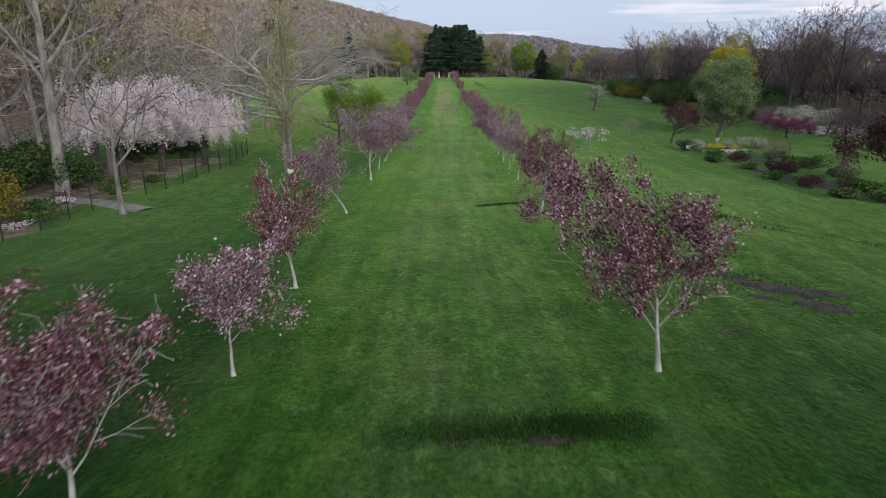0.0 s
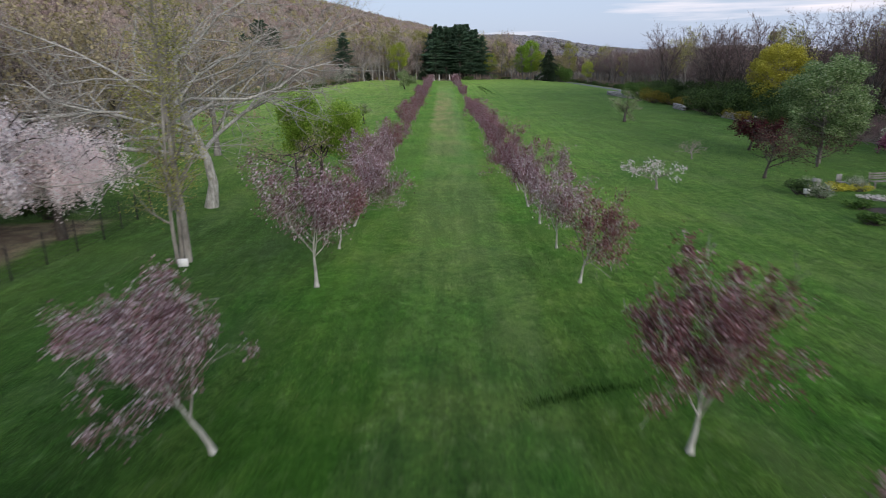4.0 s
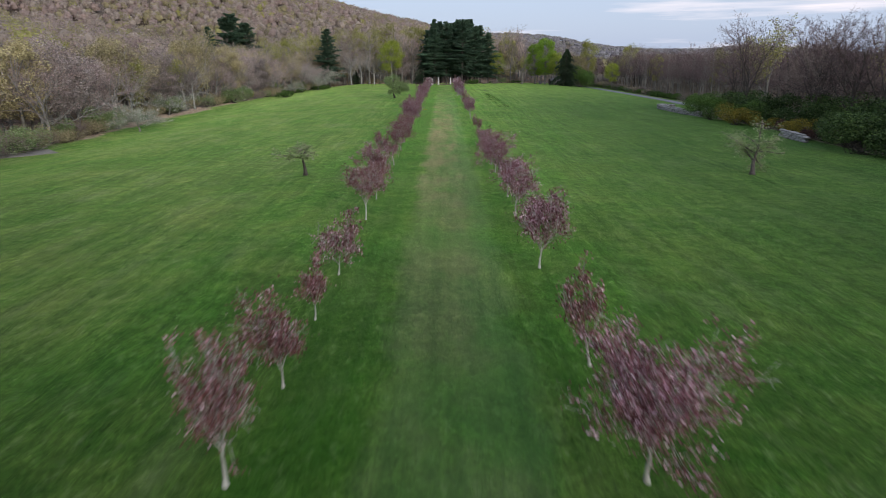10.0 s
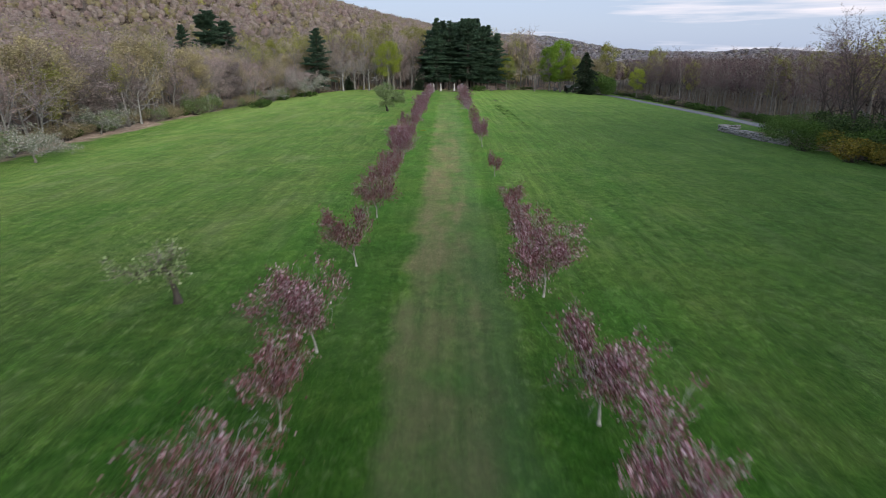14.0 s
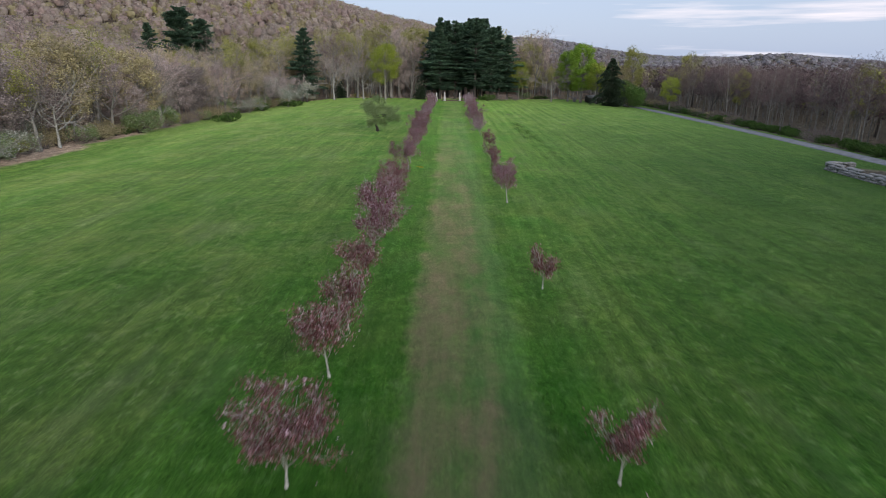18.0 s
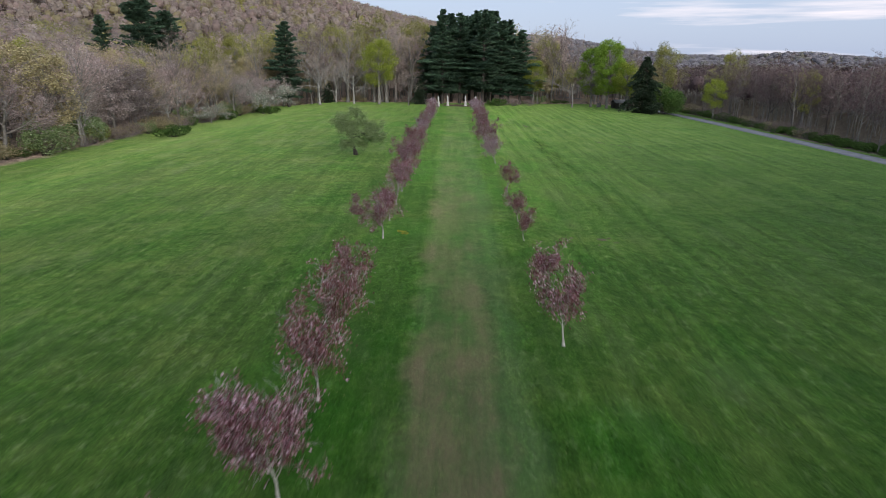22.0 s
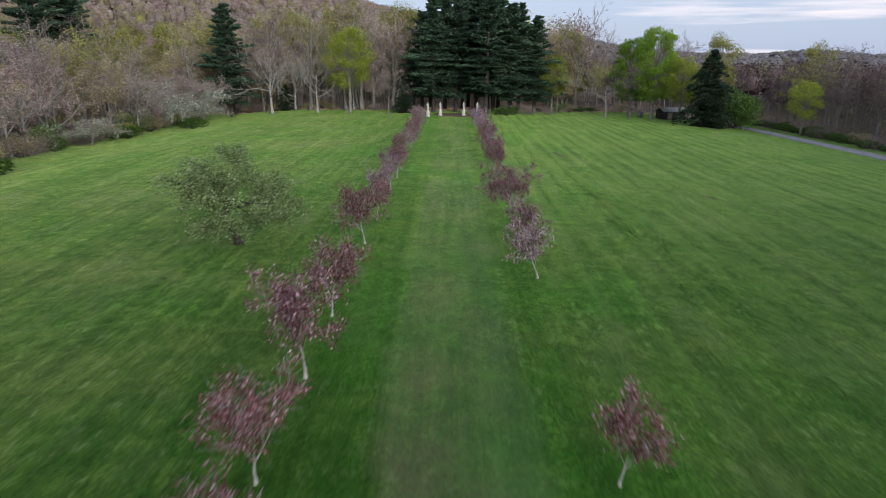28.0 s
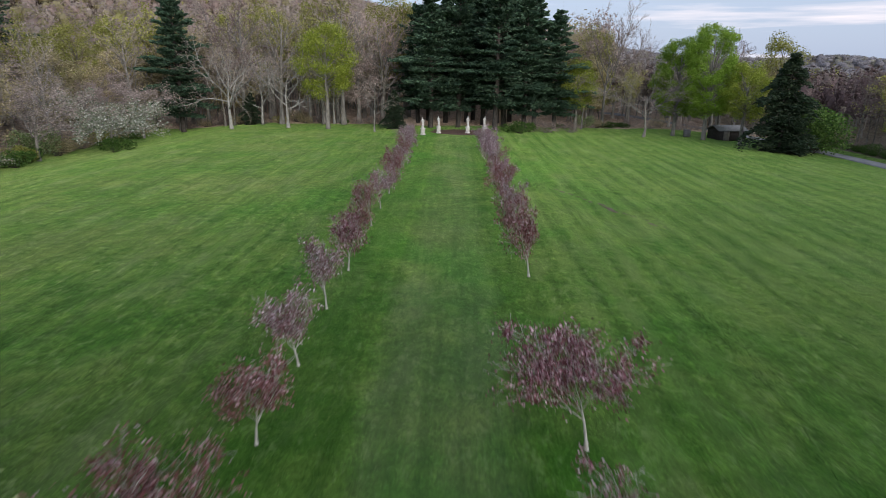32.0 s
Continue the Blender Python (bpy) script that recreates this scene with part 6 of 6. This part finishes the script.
sign(-9.6, 38.2, 0.36, 0.3, "small white sign board staked in the grass", 8, 0.34)
sign(20.2, 50.6, 0.34, 0.28, "small white sign before a round shrub", -8, 0.5)
sign(33.6, 85.6, 0.4, 0.34, "small white sign board beside the lawn", -12, 0.7)

# ---- garden fence ----
fence = thing("wire_fence", "black wire mesh fence with thin steel posts along the garden", "fence")
f_line = [(-16.4, 14), (-16.2, 21.4), (-15.9, 24.5), (-16.1, 27.0), (-15.5, 30.0), (-15.0, 34.6), (-14.8, 42.6), (-15.4, 48.5)]
fy = np.arange(14.0, 48.6, 1.9)
fx = np.interp(fy, [p[1] for p in f_line], [p[0] for p in f_line])
for k in range(len(fy)):
    z0 = G(fx[k], fy[k])
    part("post", Geo().tube([(fx[k], fy[k], z0 - 0.05), (fx[k], fy[k], z0 + 1.25), (fx[k], fy[k], z0 + 1.32)], (0.03, 0.028, 0.01), 6), M_BLACK, fence)
    if k and k != 9:
        wire = Geo()
        a, b = np.array((fx[k - 1], fy[k - 1], G(fx[k - 1], fy[k - 1]))), np.array((fx[k], fy[k], z0))
        for zz in np.linspace(0.05, 1.2, 9):
            wire.tube([a + (0, 0, zz), b + (0, 0, zz)], (0.004, 0.004), 3, cap=False)
        for f in np.linspace(0.06, 0.94, 14):
            p = a + (b - a) * f
            wire.tube([p + (0, 0, 0.03), p + (0, 0, 1.2)], (0.003, 0.003), 3, cap=False)
        part("wire_panel", wire, M_BLACK, fence)["kind"] = "stuff"
gate = part("gate_post", Geo().tube([(-15.7, 29.2, G(-15.7, 29.2)), (-15.7, 29.2, G(-15.7, 29.2) + 1.5)], (0.05, 0.05), 8), M_WHITEP, fence, "pale gate post")

box = thing("nest_box", "small wooden nest box with pitched roof on a post", "bird house")
part("post", Geo().tube([(0, 0, 0), (0, 0, 1.0)], (0.035, 0.035), 6), M_WOOD, box)
part("body", Geo().box((0, 0, 1.12), (0.2, 0.2, 0.28)), M_WOOD, box)
part("roof", Geo().add([(-0.15, -0.14, 1.24), (0.15, -0.14, 1.24), (0.15, 0.14, 1.24), (-0.15, 0.14, 1.24), (0, -0.14, 1.38), (0, 0.14, 1.38)],
                       [(0, 4, 5, 3), (1, 2, 5, 4), (0, 3, 2, 1)]).add([(-0.15, -0.14, 1.24), (0.15, -0.14, 1.24), (0, -0.14, 1.38), (-0.15, 0.14, 1.24), (0.15, 0.14, 1.24), (0, 0.14, 1.38)], [(0, 1, 2), (4, 3, 5)]), M_SHINGLE, box)
box.matrix_basis = at(-17.2, 27.6, 20)

# ---- statues at the end of the avenue ----
patch("mulch_bed", 0.6, 282.6, 12.5, 9.0, M_MULCH, "reddish brown mulch under the pines round the statues", 241, 0.04, 0, "mulch")


def statue(x, y, turn, seed):
    rng = np.random.default_rng(seed)
    ped = thing("pedestal", "square white stone pedestal at the avenue's end", "pedestal", "pedestals at the avenue's end")
    part("base", Geo().box((0, 0, 0.08), (0.72, 0.72, 0.16)), M_MARBLE, ped)
    part("shaft", Geo().box((0, 0, 0.5), (0.54, 0.54, 0.7)), M_MARBLE, ped)
    part("cap", Geo().box((0, 0, 0.9), (0.68, 0.68, 0.12)), M_MARBLE, ped)
    ped.matrix_basis = at(x, y, turn)
    prof = [(0.0, 0.24, 0.2), (0.05, 0.24, 0.2), (0.07, 0.19, 0.15), (0.3, 0.17, 0.14), (0.6, 0.15, 0.13), (0.78, 0.17, 0.13), (0.9, 0.13, 0.1), (1.05, 0.16, 0.11), (1.17, 0.2, 0.11), (1.23, 0.1, 0.08), (1.28, 0.055, 0.055), (1.34, 0.075, 0.085), (1.42, 0.085, 0.095), (1.5, 0.05, 0.06), (1.52, 0.005, 0.005)]
    n = 14
    v, f = [], []
    for k, (z, a, b) in enumerate(prof):
        sway = 0.035 * math.sin(z * 4.2 + seed)
        for s in range(n):
            t = s * 2 * math.pi / n
            fold = 1 + 0.1 * math.cos(5 * t + z * 3 + seed) * (0.1 < z < 0.85)
            v.append((a * fold * math.cos(t) + sway, b * fold * math.sin(t), z))
        if k:
            f += [((k - 1) * n + s, (k - 1) * n + (s + 1) % n, k * n + (s + 1) % n, k * n + s) for s in range(n)]
    ge = Geo().add(v, f)
    for sgn, bend in ((-1, rng.uniform(0.1, 0.3)), (1, rng.uniform(0.15, 0.4))):
        ge.tube([(sgn * 0.17, 0, 1.16), (sgn * 0.23, -0.06, 0.93), (sgn * 0.1, -0.16, 0.8 + bend)], (0.05, 0.045, 0.035), 6)
    ob = tagged(part("statue", ge, M_MARBLE, smooth=True), "weathered white stone statue on a square pedestal", "statue", "statues at the avenue's end")
    ob.matrix_basis = pose(x, y, G(x, y) + 0.955, 0, 0, turn)


for k, (x, y) in enumerate(((-3.9, 278.9), (-1.7, 281.5), (2.6, 282.0), (5.1, 282.4))):
    statue(x, y, (15, 5, -5, -12)[k], 5 + k)

# ---- shed and cabinet beside the spruce ----
shed = thing("shed", "low dark wooden shed with a grey shingle roof", "shed")
part("wall", Geo().box((0, 0, 0.75), (4.2, 3.0, 1.5)), M_DKWOOD, shed)
for k in range(2):
    s = -1 if k == 0 else 1
    part("roof", Geo().add([(-2.3, s * 1.75, 1.38), (2.3, s * 1.75, 1.38), (2.3, 0, 2.05), (-2.3, 0, 2.05), (-2.3, s * 1.75, 1.46), (2.3, s * 1.75, 1.46), (2.3, 0, 2.13), (-2.3, 0, 2.13)],
                           [(0, 1, 2, 3), (7, 6, 5, 4), (0, 4, 5, 1), (1, 5, 6, 2), (3, 7, 4, 0)]), M_SHINGLE, shed)
for sx2 in (-1, 1):
    part("gable", Geo().add([(sx2 * 2.09, -1.5, 1.48), (sx2 * 2.09, 1.5, 1.48), (sx2 * 2.09, 0, 2.04), (sx2 * 2.0, -1.5, 1.48), (sx2 * 2.0, 1.5, 1.48), (sx2 * 2.0, 0, 2.04)], [(0, 1, 2), (5, 4, 3)]), M_DKWOOD, shed)
part("door", Geo().box((-0.9, -1.52, 0.7), (0.9, 0.05, 1.35)), M_WOOD, shed)
shed.matrix_basis = at(40.2, 280.8, 8)
cab = thing("utility_cabinet", "grey metal utility cabinet at the lawn's edge", "cabinet")
part("body", Geo().box((0, 0, 0.5), (0.9, 0.5, 1.0)), M_SHINGLE, cab)
part("lid", Geo().box((0, 0, 1.02), (0.98, 0.58, 0.05)), M_SHINGLE, cab)
cab.matrix_basis = at(35.0, 282.2, 10)

# ---- ruts and bare places in the lawn ----
patch("mud_patch", 0.15, 8.65, 1.4, 0.6, M_MUD, "wet dark mud in a low place of the lawn", 251, 0.01, 4)
patch("mud_patch", 1.7, 8.7, 1.5, 0.45, M_MUD, "wet dark mud in a low place of the lawn", 258, 0.01, 6)
for k, (x, y, a, b) in enumerate(((8.3, 17.6, 1.6, 0.7), (9.4, 16.4, 2.0, 0.9), (9.9, 14.8, 1.5, 0.7), (8.7, 15.6, 0.9, 0.5), (10.8, 15.9, 1.2, 0.5))):
    patch("mud_patch", x, y, a * 1.35, b * 1.35, M_MUD, "bare dark soil worn through the lawn", 280 + k, 0.014, -35)
patch("mud_patch", 6.8, 13.2, 1.6, 0.8, M_MUD, "small bare soil spot in the lawn", 253, 0.012, -20)
for k, (x, y, a, b) in enumerate(((9.2, 165.6, 0.9, 0.4), (9.9, 164.9, 0.6, 0.3), (9.7, 165.9, 0.35, 0.2), (10.4, 162.2, 0.5, 0.2), (8.8, 164.4, 0.3, 0.2))):
    patch("mud_patch", x, y, a, b, M_TRACK, "bare soil spot in the mown lawn", 290 + k, 0.012, -30 + 25 * k)
for k, (x, y, a, b) in enumerate(((31.2, 177.2, 1.8, 0.5), (33.0, 178.0, 1.4, 0.4), (29.6, 176.6, 0.9, 0.3))):
    patch("mud_patch", x, y, a, b, M_TRACK, "pale bare spot in the lawn near the wall", 296 + k, 0.012, 20)
line_rng = np.random.default_rng(299)
for x0, y0, x1, y1, n_bits in ((18.9, 212.8, 22.1, 206.8, 8), (9.2, 239.6, 14.2, 227.6, 14)):
    for f in np.linspace(0, 1, n_bits):
        patch("mud_patch", x0 + (x1 - x0) * f + line_rng.normal(0, 0.12), y0 + (y1 - y0) * f, line_rng.uniform(0.5, 1.5), line_rng.uniform(0.16, 0.4), M_TRACK, "thin broken line of bare earth across the lawn", int(line_rng.integers(9999)), 0.012, -65)
M_RUT = leaf_mat("dark_rut_grass", [(0.0, (0.012, 0.042, 0.006)), (0.5, (0.026, 0.072, 0.011)), (1.0, (0.06, 0.12, 0.024))], 0.8, 1.0, 0.45)


def blades(name, label, x, y, h, w, mat, seed):
    rng = np.random.default_rng(seed)
    n = len(x)
    p = np.column_stack([x, y, gz(x, y) - 0.015])
    way = np.column_stack([rng.normal(0, 0.45, n), rng.normal(0, 0.45, n), np.ones(n)])
    way /= np.linalg.norm(way, axis=1)[:, None]
    return tagged(part(name, Geo().slivers(rng, p, way, h, w), mat), label, "grass", kind="stuff")


r_b = np.random.default_rng(261)


def along_line(pts, n, width):
    p = np.array(pts, float)
    t = r_b.uniform(0, len(p) - 1, n)
    x = np.interp(t, np.arange(len(p)), p[:, 0]) + r_b.normal(0, width, n)
    y = np.interp(t, np.arange(len(p)), p[:, 1]) + r_b.normal(0, width, n)
    return x, y


rut_sets = [along_line(q, int(n), w) for q, n, w in (
    ([(-1.1, 8.8), (3.5, 9.2)], 9000, 0.25), ([(1.6, 28.2), (3.0, 28.8), (5.0, 29.2)], 620, 0.13), ([(7.5, 28.6), (11.2, 27.4), (13.0, 25.2), (15.7, 20.8)], 1400, 0.15), ([(7.6, 18.2), (9.2, 16.4), (10.6, 14.2)], 1500, 0.7),
    ([(8.5, 27.2), (12.2, 25.6), (14.6, 21.0)], 1100, 0.15), ([(10.9, 172), (10.6, 190), (10.7, 204), (11.2, 214)], 3000, 0.3), ([(12.2, 172), (11.9, 190), (11.6, 204), (11.4, 216)], 3000, 0.3),
    ([(-3.5, 12.0), (-2.6, 13.8)], 150, 0.35))]
blades("grass_ruts", "longer dark grass in old wheel ruts", np.concatenate([a for a, _ in rut_sets]), np.concatenate([b for _, b in rut_sets]), 0.075, 0.03, M_RUT, 262)
M_BLADE = leaf_mat("grass_blades", [(0.0, (0.02, 0.06, 0.01)), (0.5, (0.05, 0.12, 0.02)), (0.85, (0.11, 0.19, 0.045)), (1.0, (0.24, 0.26, 0.1))], 0.7, 2.0, 0.4)
nb = 70000
bx, by = r_b.normal(0, 9, nb), 5 + r_b.power(0.75, nb) * 240
blades("grass", "short mown grass blades over the lawn", bx, by, 0.06, 0.024, M_BLADE, 263)

# ---- dry stone walls ----
st_rng = np.random.default_rng(271)
stone_meshes = []
for k in range(7):
    p = np.array([(a, b, c) for c in (-1, -0.45, 0.45, 1) for a, b in ((-1, -1), (1, -1), (1, 1), (-1, 1))], float)
    p[:4, :2] *= 0.82
    p[-4:, :2] *= 0.8
    p = p * np.array((0.26, 0.2, 0.12)) * st_rng.uniform(0.8, 1.2, 3) + st_rng.normal(0, 0.02, p.shape)
    f = [(3, 2, 1, 0), (12, 13, 14, 15)]
    for r in range(3):
        f += [(r * 4 + s, r * 4 + (s + 1) % 4, r * 4 + 4 + (s + 1) % 4, r * 4 + 4 + s) for s in range(4)]
    stone_meshes.append(Geo().add(p, f).mesh("stone", [M_STONE]))


def stone_wall(pts, courses, label):
    ob = thing("stone_wall", label, "wall", "dry stone walls")
    p = np.array(pts, float)
    d = np.concatenate([[0], np.cumsum(np.hypot(*np.diff(p, axis=0).T))])
    for c in range(courses):
        s = st_rng.uniform(0, 0.4)
        while s < d[-1]:
            x, y = np.interp(s, d, p[:, 0]), np.interp(s, d, p[:, 1])
            x2, y2 = np.interp(s + 0.1, d, p[:, 0]), np.interp(s + 0.1, d, p[:, 1])
            if c < courses - 1 or st_rng.uniform() < 0.75:
                so = new("stone", stone_meshes[int(st_rng.integers(7))])
                so.parent = ob
                so.matrix_basis = pose(x + st_rng.normal(0, 0.05), y + st_rng.normal(0, 0.05), G(x, y) + 0.1 + c * 0.225, st_rng.normal(0, 5), st_rng.normal(0, 5), math.degrees(math.atan2(y2 - y, x2 - x)) + st_rng.normal(0, 9)) @ Matrix.Scale(st_rng.uniform(0.85, 1.25), 4)
            s += st_rng.uniform(0.44, 0.56)


stone_wall([(39.4, 168.2), (39.6, 163), (40.3, 157.5), (41.5, 153.5)], 4, "low dry stone wall ending in the lawn")
stone_wall([(39.4, 168.2), (42.5, 168.8)], 4, "short return of the dry stone wall")
stone_wall([(41.0, 128.5), (40.5, 125), (40.6, 122.5)], 4, "low dry stone wall under rust shrubs")
stone_wall([(41.8, 110.0), (41.9, 105), (43.2, 101.5)], 4, "low dry stone wall before dark shrubs")
stone_wall([(39.8, 66.5), (42.5, 67.5), (46, 68)], 4, "low dry stone wall behind the flower garden")
